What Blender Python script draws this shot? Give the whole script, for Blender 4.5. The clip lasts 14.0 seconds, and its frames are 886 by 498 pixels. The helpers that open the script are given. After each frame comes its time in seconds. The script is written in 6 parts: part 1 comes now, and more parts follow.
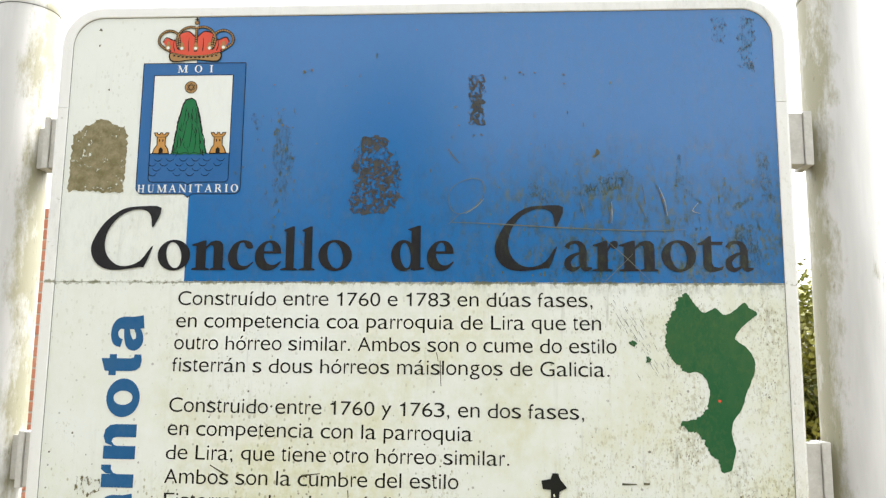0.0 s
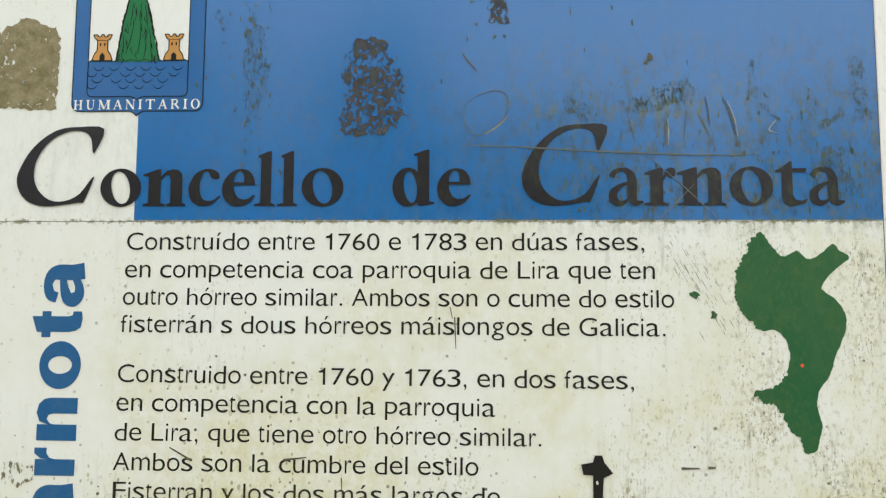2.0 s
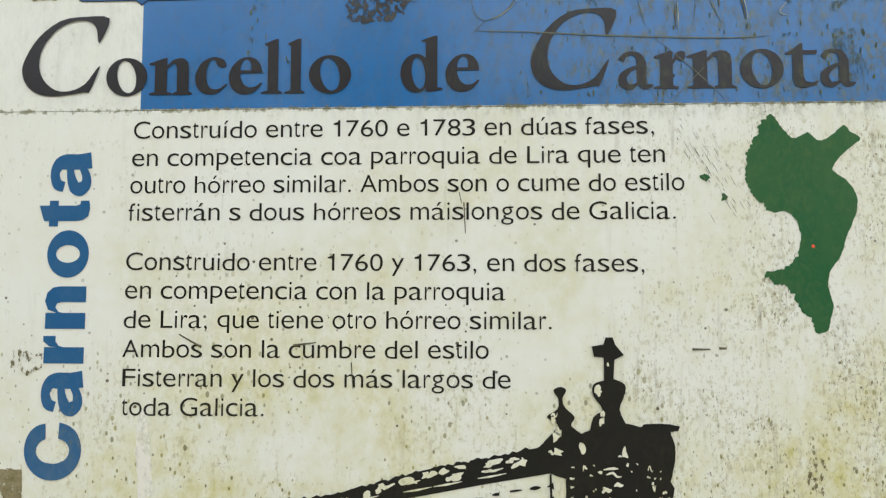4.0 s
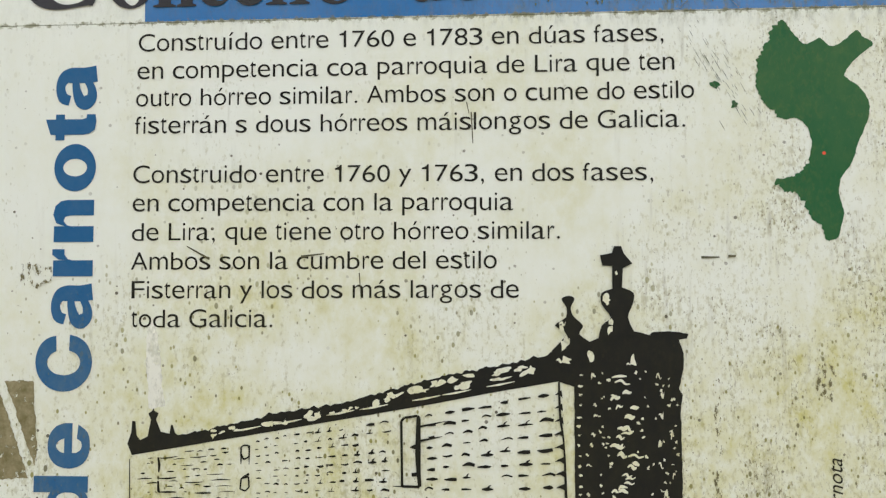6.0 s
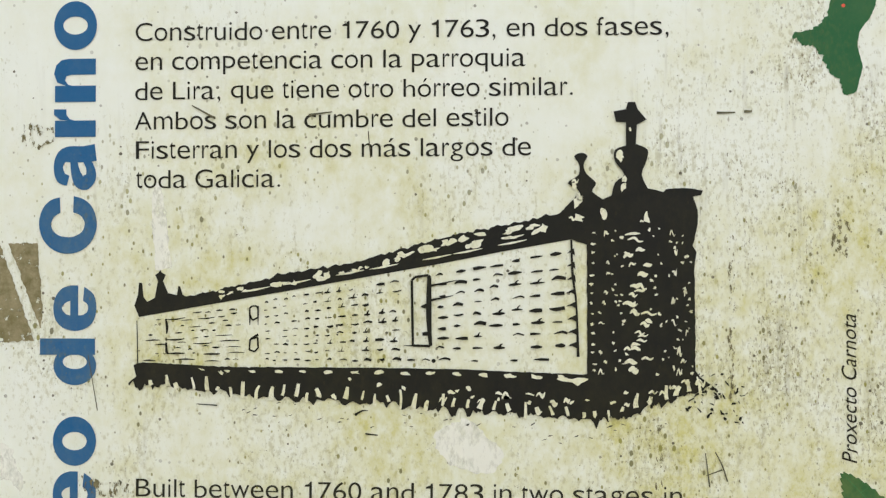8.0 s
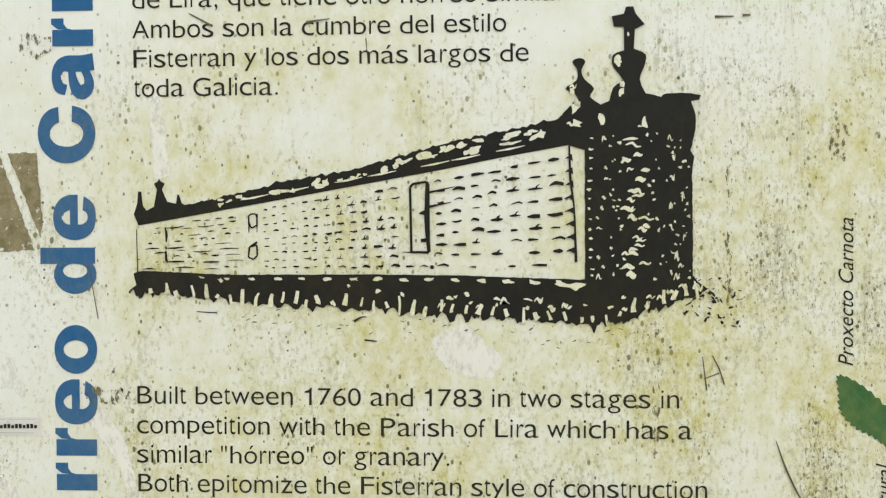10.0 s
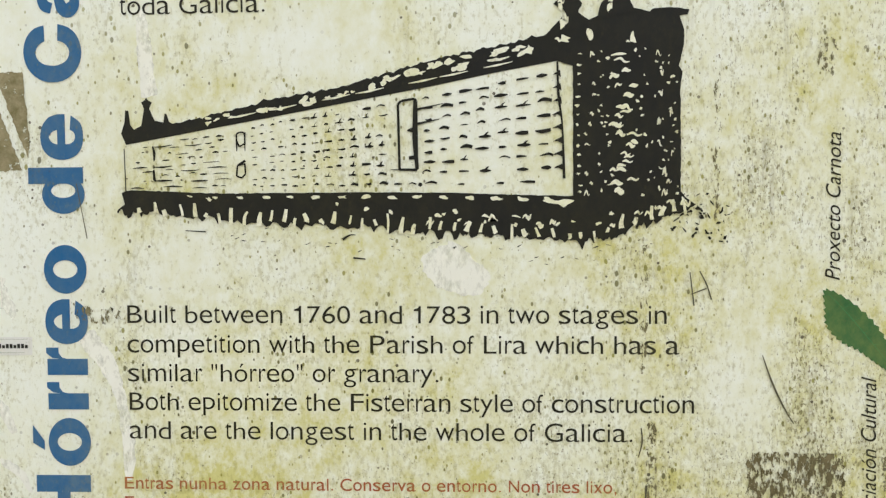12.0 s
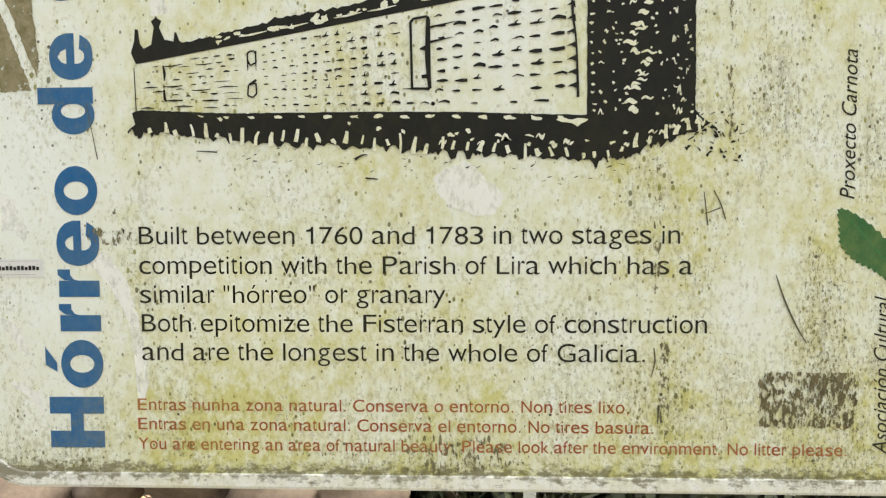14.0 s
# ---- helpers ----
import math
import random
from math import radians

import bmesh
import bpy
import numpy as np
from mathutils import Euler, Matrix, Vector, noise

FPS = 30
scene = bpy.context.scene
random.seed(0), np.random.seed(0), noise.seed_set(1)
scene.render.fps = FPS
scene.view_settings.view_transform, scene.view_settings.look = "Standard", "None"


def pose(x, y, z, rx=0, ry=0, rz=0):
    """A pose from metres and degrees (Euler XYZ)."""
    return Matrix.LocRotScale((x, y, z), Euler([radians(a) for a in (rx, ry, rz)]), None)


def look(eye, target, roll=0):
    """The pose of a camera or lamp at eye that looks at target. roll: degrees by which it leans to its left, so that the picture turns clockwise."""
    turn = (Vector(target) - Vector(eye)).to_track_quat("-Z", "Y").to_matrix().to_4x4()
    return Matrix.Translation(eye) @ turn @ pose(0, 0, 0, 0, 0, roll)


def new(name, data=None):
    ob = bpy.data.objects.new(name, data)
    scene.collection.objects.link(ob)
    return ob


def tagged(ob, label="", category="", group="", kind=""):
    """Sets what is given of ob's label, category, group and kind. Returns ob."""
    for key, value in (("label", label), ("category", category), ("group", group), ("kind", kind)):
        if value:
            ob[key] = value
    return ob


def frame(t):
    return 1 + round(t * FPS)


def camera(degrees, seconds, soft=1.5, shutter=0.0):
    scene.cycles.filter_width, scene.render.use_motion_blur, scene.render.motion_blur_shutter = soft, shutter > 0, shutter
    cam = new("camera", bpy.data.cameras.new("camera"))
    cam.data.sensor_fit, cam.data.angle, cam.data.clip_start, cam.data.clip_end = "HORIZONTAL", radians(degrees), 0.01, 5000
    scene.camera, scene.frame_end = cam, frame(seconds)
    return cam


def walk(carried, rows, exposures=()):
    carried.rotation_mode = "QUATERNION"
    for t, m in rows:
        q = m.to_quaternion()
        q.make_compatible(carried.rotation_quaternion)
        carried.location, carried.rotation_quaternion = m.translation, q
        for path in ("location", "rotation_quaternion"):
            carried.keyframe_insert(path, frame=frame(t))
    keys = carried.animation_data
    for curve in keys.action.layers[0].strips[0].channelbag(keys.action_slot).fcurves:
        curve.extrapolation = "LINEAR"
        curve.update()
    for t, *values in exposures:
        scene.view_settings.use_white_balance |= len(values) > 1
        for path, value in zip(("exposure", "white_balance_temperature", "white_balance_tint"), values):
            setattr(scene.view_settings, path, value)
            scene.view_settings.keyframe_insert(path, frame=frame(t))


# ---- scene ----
cam = camera(55.0, 14.0, soft=1.3)
PATH = [
    (0, (0.11, -1.158, 1.486), (-0.007, 0.814, 1.794), 0.6),
    (0.5, (0.098, -1.128, 1.488), (-0.006, 0.845, 1.799), 0.6),
    (1, (0.084, -1.014, 1.507), (-0.012, 0.963, 1.793), 0.6),
    (1.5, (0.071, -0.927, 1.519), (-0.013, 1.06, 1.735), 0.4),
    (2, (0.067, -0.928, 1.493), (-0.021, 1.059, 1.698), 0.3),
    (2.5, (0.068, -0.927, 1.471), (-0.025, 1.062, 1.66), 0.2),
    (3, (0.065, -0.92, 1.437), (-0.026, 1.07, 1.619), 0.1),
    (5.5, (0.05, -0.91, 1.335), (-0.044, 1.083, 1.48), -0.3),
    (6, (0.056, -0.906, 1.317), (-0.05, 1.088, 1.427), -0.3),
    (6.5, (0.044, -0.902, 1.284), (-0.054, 1.093, 1.372), -0.1),
    (7, (0.045, -0.899, 1.255), (-0.06, 1.097, 1.34), -0.1),
    (7.5, (0.035, -0.893, 1.23), (-0.057, 1.104, 1.272), -0.3),
    (8, (0.037, -0.889, 1.207), (-0.056, 1.109, 1.231), -0.4),
    (10.5, (0.04, -0.893, 1.117), (-0.059, 1.104, 1.076), -0.7),
    (11, (0.038, -0.897, 1.106), (-0.06, 1.1, 1.045), -0.9),
    (11.5, (0.048, -0.9, 1.088), (-0.046, 1.097, 1.018), -0.9),
    (12, (0.049, -0.893, 1.068), (-0.043, 1.103, 0.99), -0.8),
    (12.5, (0.043, -0.894, 1.051), (-0.051, 1.101, 0.958), -0.7),
    (13, (0.035, -0.896, 1.037), (-0.059, 1.099, 0.931), -0.7),
    (13.5, (0.035, -0.896, 1.025), (-0.06, 1.098, 0.902), -0.8),
    (14, (0.034, -0.893, 1.008), (-0.057, 1.101, 0.877), -0.8),
]
STOPS = [(0.0, 2.10), (1.0, 2.06), (2.5, 1.99), (5.5, 1.88), (6.5, 1.92), (8.0, 2.04), (11.5, 2.08), (14.0, 2.05)]
walk(cam, [(t, look(eye, target, roll)) for t, eye, target, roll in PATH], STOPS)

# ---- world, sun, exposure ----
world = bpy.data.worlds.new("overcast")
scene.world = world
world.use_nodes = True
wn, wl = world.node_tree.nodes, world.node_tree.links
sky = wn.new("ShaderNodeTexSky")
sky.sky_type = "NISHITA"
sky.sun_disc = False
sky.sun_elevation, sky.sun_rotation = radians(66), radians(40)
sky.dust_density, sky.air_density = 4.0, 1.0
grey = wn.new("ShaderNodeHueSaturation")
grey.inputs["Saturation"].default_value = 0.12
wl.new(sky.outputs[0], grey.inputs["Color"])
wl.new(grey.outputs[0], wn["Background"].inputs[0])
wn["Background"].inputs[1].default_value = 0.15
sun = new("sun", bpy.data.lights.new("sun", "SUN"))
sun.data.energy, sun.data.angle, sun.data.color = 0.8, radians(25), (1.0, 0.96, 0.88)
sun.matrix_world = look((3.3, 3.95, 11.6), (0, 0, 0))


# ---- node helpers ----
def nodes_of(mat):
    mat.use_nodes = True
    return mat.node_tree.nodes, mat.node_tree.links, mat.node_tree.nodes["Principled BSDF"]


def noise_node(nd, lk, vec, scale, detail=3.0, rough=0.55, stretch=None):
    if stretch:
        mp = nd.new("ShaderNodeMapping")
        mp.inputs["Scale"].default_value = stretch
        lk.new(vec, mp.inputs["Vector"])
        vec = mp.outputs[0]
    n = nd.new("ShaderNodeTexNoise")
    n.inputs["Scale"].default_value = scale
    n.inputs["Detail"].default_value = detail
    n.inputs["Roughness"].default_value = rough
    lk.new(vec, n.inputs["Vector"])
    return n.outputs["Fac"]


def ramp(nd, lk, fac, lo, hi, a=0.0, b=1.0):
    r = nd.new("ShaderNodeMapRange")
    r.inputs["From Min"].default_value, r.inputs["From Max"].default_value = lo, hi
    r.inputs["To Min"].default_value, r.inputs["To Max"].default_value = a, b
    lk.new(fac, r.inputs["Value"])
    return r.outputs[0]


def math_node(nd, lk, op, a, b=None):
    m = nd.new("ShaderNodeMath")
    m.operation = op
    for slot, v in ((0, a), (1, b)):
        if v is None:
            continue
        if isinstance(v, (int, float)):
            m.inputs[slot].default_value = v
        else:
            lk.new(v, m.inputs[slot])
    return m.outputs[0]


def mix_col(nd, lk, fac, a, b):
    m = nd.new("ShaderNodeMix")
    m.data_type = "RGBA"
    for sock, v in ((m.inputs[0], fac), (m.inputs[6], a), (m.inputs[7], b)):
        if isinstance(v, (int, float)):
            sock.default_value = v
        elif isinstance(v, tuple):
            sock.default_value = (*v, 1)
        else:
            lk.new(v, sock)
    return m.outputs[2]


def make_grime():
    """Algae film, olive specks, black dots and streaks of a board left out in the rain, by place."""
    g = bpy.data.node_groups.new("grime", "ShaderNodeTree")
    g.interface.new_socket("Color", in_out="INPUT", socket_type="NodeSocketColor")
    g.interface.new_socket("Amount", in_out="INPUT", socket_type="NodeSocketFloat")
    g.interface.new_socket("Color", in_out="OUTPUT", socket_type="NodeSocketColor")
    g.interface.new_socket("Dirt", in_out="OUTPUT", socket_type="NodeSocketFloat")
    nd, lk = g.nodes, g.links
    gin, gout = nd.new("NodeGroupInput"), nd.new("NodeGroupOutput")
    pos = nd.new("ShaderNodeNewGeometry").outputs["Position"]
    sep = nd.new("ShaderNodeSeparateXYZ")
    lk.new(pos, sep.inputs[0])
    px, pz = sep.outputs[0], sep.outputs[2]
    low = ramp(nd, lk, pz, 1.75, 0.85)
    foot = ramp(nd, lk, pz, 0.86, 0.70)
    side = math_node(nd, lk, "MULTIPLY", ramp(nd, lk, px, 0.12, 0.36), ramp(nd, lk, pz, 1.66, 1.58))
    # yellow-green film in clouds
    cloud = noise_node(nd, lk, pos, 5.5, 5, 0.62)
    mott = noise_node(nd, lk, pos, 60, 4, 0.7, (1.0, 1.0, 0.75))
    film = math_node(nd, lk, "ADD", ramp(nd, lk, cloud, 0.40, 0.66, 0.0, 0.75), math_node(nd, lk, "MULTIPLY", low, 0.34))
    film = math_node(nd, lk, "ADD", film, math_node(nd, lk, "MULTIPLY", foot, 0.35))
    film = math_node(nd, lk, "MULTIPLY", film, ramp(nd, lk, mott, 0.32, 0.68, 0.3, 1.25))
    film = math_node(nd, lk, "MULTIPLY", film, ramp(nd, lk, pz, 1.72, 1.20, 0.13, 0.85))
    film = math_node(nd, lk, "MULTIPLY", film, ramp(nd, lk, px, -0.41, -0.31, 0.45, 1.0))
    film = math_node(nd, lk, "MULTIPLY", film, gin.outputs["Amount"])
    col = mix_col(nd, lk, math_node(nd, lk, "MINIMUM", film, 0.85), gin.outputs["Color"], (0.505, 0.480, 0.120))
    # olive specks, drawn out downwards
    dens = math_node(nd, lk, "ADD", math_node(nd, lk, "MULTIPLY", low, 0.06), math_node(nd, lk, "MULTIPLY", side, 0.045))
    dens = math_node(nd, lk, "ADD", dens, math_node(nd, lk, "MULTIPLY", foot, 0.05))
    patchy = noise_node(nd, lk, pos, 11, 4, 0.6, (1.0, 1.0, 0.6))
    dens = math_node(nd, lk, "ADD", dens, ramp(nd, lk, patchy, 0.35, 0.68, -0.085, 0.075))
    clean = math_node(nd, lk, "MULTIPLY", ramp(nd, lk, pz, 1.22, 1.42), ramp(nd, lk, px, 0.33, 0.20))
    dens = math_node(nd, lk, "SUBTRACT", dens, math_node(nd, lk, "MULTIPLY", clean, 0.075))
    soft = math_node(nd, lk, "ADD", noise_node(nd, lk, pos, 190, 4, 0.65, (1.0, 1.0, 0.6)), dens)
    soft = math_node(nd, lk, "MULTIPLY", ramp(nd, lk, soft, 0.565, 0.69), gin.outputs["Amount"])
    col = mix_col(nd, lk, math_node(nd, lk, "MULTIPLY", soft, 0.36), col, (0.27, 0.245, 0.050))
    fine = noise_node(nd, lk, pos, 340, 3, 0.6, (1.0, 1.0, 0.68))
    spk = math_node(nd, lk, "ADD", fine, dens)
    spk = math_node(nd, lk, "MULTIPLY", ramp(nd, lk, spk, 0.68, 0.775), gin.outputs["Amount"])
    col = mix_col(nd, lk, math_node(nd, lk, "MULTIPLY", spk, 0.75), col, (0.105, 0.092, 0.035))
    # fine dark ticks, drawn out downwards, thickest along the side of the board
    tick = math_node(nd, lk, "ADD", noise_node(nd, lk, pos, 400, 3, 0.6, (1.0, 1.0, 0.34)), math_node(nd, lk, "MULTIPLY", dens, 0.45))
    tick = math_node(nd, lk, "MULTIPLY", ramp(nd, lk, tick, 0.63, 0.68), math_node(nd, lk, "ADD", math_node(nd, lk, "MULTIPLY", side, 0.62), 0.16))
    tick = math_node(nd, lk, "MULTIPLY", tick, math_node(nd, lk, "MULTIPLY", ramp(nd, lk, patchy, 0.34, 0.58, 0.25, 1.0), gin.outputs["Amount"]))
    col = mix_col(nd, lk, tick, col, (0.14, 0.115, 0.045))
    # long streaks
    run = noise_node(nd, lk, pos, 85, 4, 0.6, (1.0, 1.0, 0.09))
    runmask = math_node(nd, lk, "MULTIPLY", ramp(nd, lk, run, 0.56, 0.74), ramp(nd, lk, patchy, 0.42, 0.62))
    runmask = math_node(nd, lk, "MULTIPLY", runmask, math_node(nd, lk, "ADD", math_node(nd, lk, "MULTIPLY", side, 0.5), 0.18))
    runmask = math_node(nd, lk, "MULTIPLY", runmask, gin.outputs["Amount"])
    col = mix_col(nd, lk, runmask, col, (0.16, 0.14, 0.085))
    # olive smears on the upper board
    smear = noise_node(nd, lk, pos, 62, 6, 0.78, (1.0, 1.0, 0.42))
    where = math_node(nd, lk, "MULTIPLY", ramp(nd, lk, px, -0.02, 0.26, 0.30, 1.0), ramp(nd, lk, pz, 1.84, 1.74, 0.14, 1.0))
    where = math_node(nd, lk, "MULTIPLY", where, ramp(nd, lk, pz, 1.60, 1.63))
    where = math_node(nd, lk, "MULTIPLY", where, ramp(nd, lk, px, -0.33, -0.30, 0.4, 1.0))
    where = math_node(nd, lk, "MULTIPLY", where, math_node(nd, lk, "MULTIPLY", ramp(nd, lk, px, 0.5004, 0.4996), ramp(nd, lk, gin.outputs["Amount"], 0.02, 0.06, 0.3, 1.0)))
    smear = math_node(nd, lk, "MULTIPLY", ramp(nd, lk, smear, 0.42, 0.57), ramp(nd, lk, patchy, 0.31, 0.47))
    fineup = noise_node(nd, lk, pos, 150, 3, 0.7, (1.0, 1.0, 0.4))
    smear = math_node(nd, lk, "MULTIPLY", math_node(nd, lk, "MULTIPLY", smear, where), ramp(nd, lk, fineup, 0.38, 0.60, 0.10, 1.0))
    dark_up = noise_node(nd, lk, pos, 260, 3, 0.65, (1.0, 1.0, 0.4))
    dark_up = math_node(nd, lk, "MULTIPLY", ramp(nd, lk, dark_up, 0.60, 0.68), math_node(nd, lk, "MULTIPLY", where, ramp(nd, lk, patchy, 0.42, 0.58)))
    col = mix_col(nd, lk, math_node(nd, lk, "MULTIPLY", dark_up, 0.7), col, (0.04, 0.05, 0.03))
    col = mix_col(nd, lk, math_node(nd, lk, "MULTIPLY", smear, 0.92), col, mix_col(nd, lk, ramp(nd, lk, mott, 0.42, 0.62), (0.022, 0.050, 0.034), (0.100, 0.118, 0.018)))
    # black dots
    vor = nd.new("ShaderNodeTexVoronoi")
    vor.inputs["Scale"].default_value = 95
    vor.inputs["Randomness"].default_value = 1.0
    lk.new(pos, vor.inputs["Vector"])
    rnd = nd.new("ShaderNodeSeparateColor")
    lk.new(vor.outputs["Color"], rnd.inputs[0])
    size = ramp(nd, lk, rnd.outputs[0], 0.66, 1.0, 0.0, 0.19)
    dot = math_node(nd, lk, "LESS_THAN", vor.outputs["Distance"], size)
    dot = math_node(nd, lk, "MULTIPLY", dot, ramp(nd, lk, pz, 1.62, 1.45, 0.06, 0.9))
    dot = math_node(nd, lk, "MULTIPLY", dot, ramp(nd, lk, patchy, 0.4, 0.55, 0.15, 1.0))
    col = mix_col(nd, lk, math_node(nd, lk, "MULTIPLY", dot, gin.outputs["Amount"]), col, (0.07, 0.06, 0.035))
    # olive algae grains
    grain = nd.new("ShaderNodeTexVoronoi")
    grain.inputs["Scale"].default_value = 165
    squash = nd.new("ShaderNodeMapping")
    squash.inputs["Scale"].default_value = (1.0, 1.0, 0.62)
    lk.new(pos, squash.inputs["Vector"])
    lk.new(squash.outputs[0], grain.inputs["Vector"])
    pick = nd.new("ShaderNodeSeparateColor")
    lk.new(grain.outputs["Color"], pick.inputs[0])
    size = math_node(nd, lk, "MULTIPLY", ramp(nd, lk, pick.outputs[1], 0.62, 1.0, 0.0, 0.42), ramp(nd, lk, math_node(nd, lk, "ADD", patchy, math_node(nd, lk, "MULTIPLY", cloud, 0.6)), 0.68, 0.95, 0.25, 1.0))
    spot = ramp(nd, lk, math_node(nd, lk, "SUBTRACT", size, grain.outputs["Distance"]), 0.0, 0.10)
    spot = math_node(nd, lk, "MULTIPLY", math_node(nd, lk, "MULTIPLY", spot, ramp(nd, lk, pz, 1.50, 1.22, 0.12, 0.85)), gin.outputs["Amount"])
    col = mix_col(nd, lk, spot, col, mix_col(nd, lk, pick.outputs[2], (0.25, 0.24, 0.03), (0.085, 0.08, 0.03)))
    # moss along the joint of the two boards and along the lower rail
    near = math_node(nd, lk, "ABSOLUTE", math_node(nd, lk, "SUBTRACT", pz, 1.6195))
    moss = math_node(nd, lk, "ADD", noise_node(nd, lk, pos, 130, 4, 0.7), ramp(nd, lk, near, 0.0, 0.011, 0.15, -0.25))
    moss = math_node(nd, lk, "MULTIPLY", ramp(nd, lk, moss, 0.56, 0.68), 0.75)
    col = mix_col(nd, lk, moss, col, (0.13, 0.13, 0.035))
    sill = math_node(nd, lk, "ADD", pz, math_node(nd, lk, "MULTIPLY", px, 0.0098))
    sill = math_node(nd, lk, "ABSOLUTE", math_node(nd, lk, "SUBTRACT", sill, 0.7085))
    sill = math_node(nd, lk, "ADD", ramp(nd, lk, sill, 0.0, 0.024, 0.11, -0.20), ramp(nd, lk, px, -0.30, -0.50, 0.0, 0.06))
    rim = math_node(nd, lk, "ADD", noise_node(nd, lk, pos, 105, 5, 0.75, (0.6, 1.0, 1.0)), sill)
    col = mix_col(nd, lk, math_node(nd, lk, "MULTIPLY", ramp(nd, lk, rim, 0.5, 0.62), 0.8), col, (0.12, 0.105, 0.04))
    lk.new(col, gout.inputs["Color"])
    lk.new(math_node(nd, lk, "MAXIMUM", spk, film), gout.inputs["Dirt"])
    return g


GRIME = make_grime()


def printed(name, color, amount=1.0, rough=0.38, fade=0.12, gloss=0.3):
    """A printed or enamelled board surface, weathered by the shared grime."""
    m = bpy.data.materials.new(name)
    nd, lk, bsdf = nodes_of(m)
    pos = nd.new("ShaderNodeNewGeometry").outputs["Position"]
    f = noise_node(nd, lk, pos, 9, 5, 0.65)
    c = mix_col(nd, lk, ramp(nd, lk, f, 0.3, 0.75, 0.0, fade), color, tuple(min(1, v * 0.6 + 0.22) for v in color))
    g = nd.new("ShaderNodeGroup")
    g.node_tree = GRIME
    g.inputs["Amount"].default_value = amount
    lk.new(c, g.inputs["Color"])
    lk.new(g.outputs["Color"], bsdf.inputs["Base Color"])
    bsdf.inputs["Specular IOR Level"].default_value = gloss
    lk.new(ramp(nd, lk, g.outputs["Dirt"], 0, 1, rough, 0.85), bsdf.inputs["Roughness"])
    b = nd.new("ShaderNodeBump")
    b.inputs["Strength"].default_value, b.inputs["Distance"].default_value = 0.25, 0.0006
    lk.new(g.outputs["Dirt"], b.inputs["Height"])
    lk.new(b.outputs[0], bsdf.inputs["Normal"])
    return m


def surface(name, a, b, scale, rough=0.7, metal=0.0, bump=0.3, dist=0.002, stretch=None, fine=None, by_island=0.0):
    """Two colours mixed by noise at two scales, with relief."""
    m = bpy.data.materials.new(name)
    nd, lk, bsdf = nodes_of(m)
    pos = nd.new("ShaderNodeNewGeometry").outputs["Position"]
    n1 = noise_node(nd, lk, pos, scale, 5, 0.62, stretch)
    n2 = noise_node(nd, lk, pos, fine or scale * 9, 4, 0.65, stretch)
    f = math_node(nd, lk, "ADD", math_node(nd, lk, "MULTIPLY", n1, 0.65), math_node(nd, lk, "MULTIPLY", n2, 0.35))
    c = mix_col(nd, lk, ramp(nd, lk, f, 0.36, 0.64), a, b)
    if by_island:
        r = nd.new("ShaderNodeNewGeometry").outputs["Random Per Island"]
        h = nd.new("ShaderNodeHueSaturation")
        lk.new(ramp(nd, lk, r, 0, 1, 1 - by_island, 1 + by_island), h.inputs["Value"])
        lk.new(c, h.inputs["Color"])
        c = h.outputs[0]
    lk.new(c, bsdf.inputs["Base Color"])
    bsdf.inputs["Roughness"].default_value = rough
    bsdf.inputs["Metallic"].default_value = metal
    bp = nd.new("ShaderNodeBump")
    bp.inputs["Strength"].default_value, bp.inputs["Distance"].default_value = bump, dist
    lk.new(f, bp.inputs["Height"])
    lk.new(bp.outputs[0], bsdf.inputs["Normal"])
    return m


def residue(name, color, second, cover, scale, stretch=(1, 1, 1), edge=0.04, most=1.0):
    """What a torn-off sticker leaves: weathered glue with holes where the board shows."""
    m = bpy.data.materials.new(name)
    nd, lk, bsdf = nodes_of(m)
    pos = nd.new("ShaderNodeNewGeometry").outputs["Position"]
    n = noise_node(nd, lk, pos, scale, 5, 0.7, stretch)
    n2 = noise_node(nd, lk, pos, scale * 0.25, 3, 0.6)
    holes = ramp(nd, lk, math_node(nd, lk, "ADD", n, math_node(nd, lk, "MULTIPLY", n2, 0.5)), cover, cover + edge, 0.0, most)
    lk.new(mix_col(nd, lk, ramp(nd, lk, noise_node(nd, lk, pos, 70, 5, 0.7), 0.35, 0.65), color, second), bsdf.inputs["Base Color"])
    bsdf.inputs["Roughness"].default_value = 0.8
    lk.new(holes, bsdf.inputs["Alpha"])
    return m


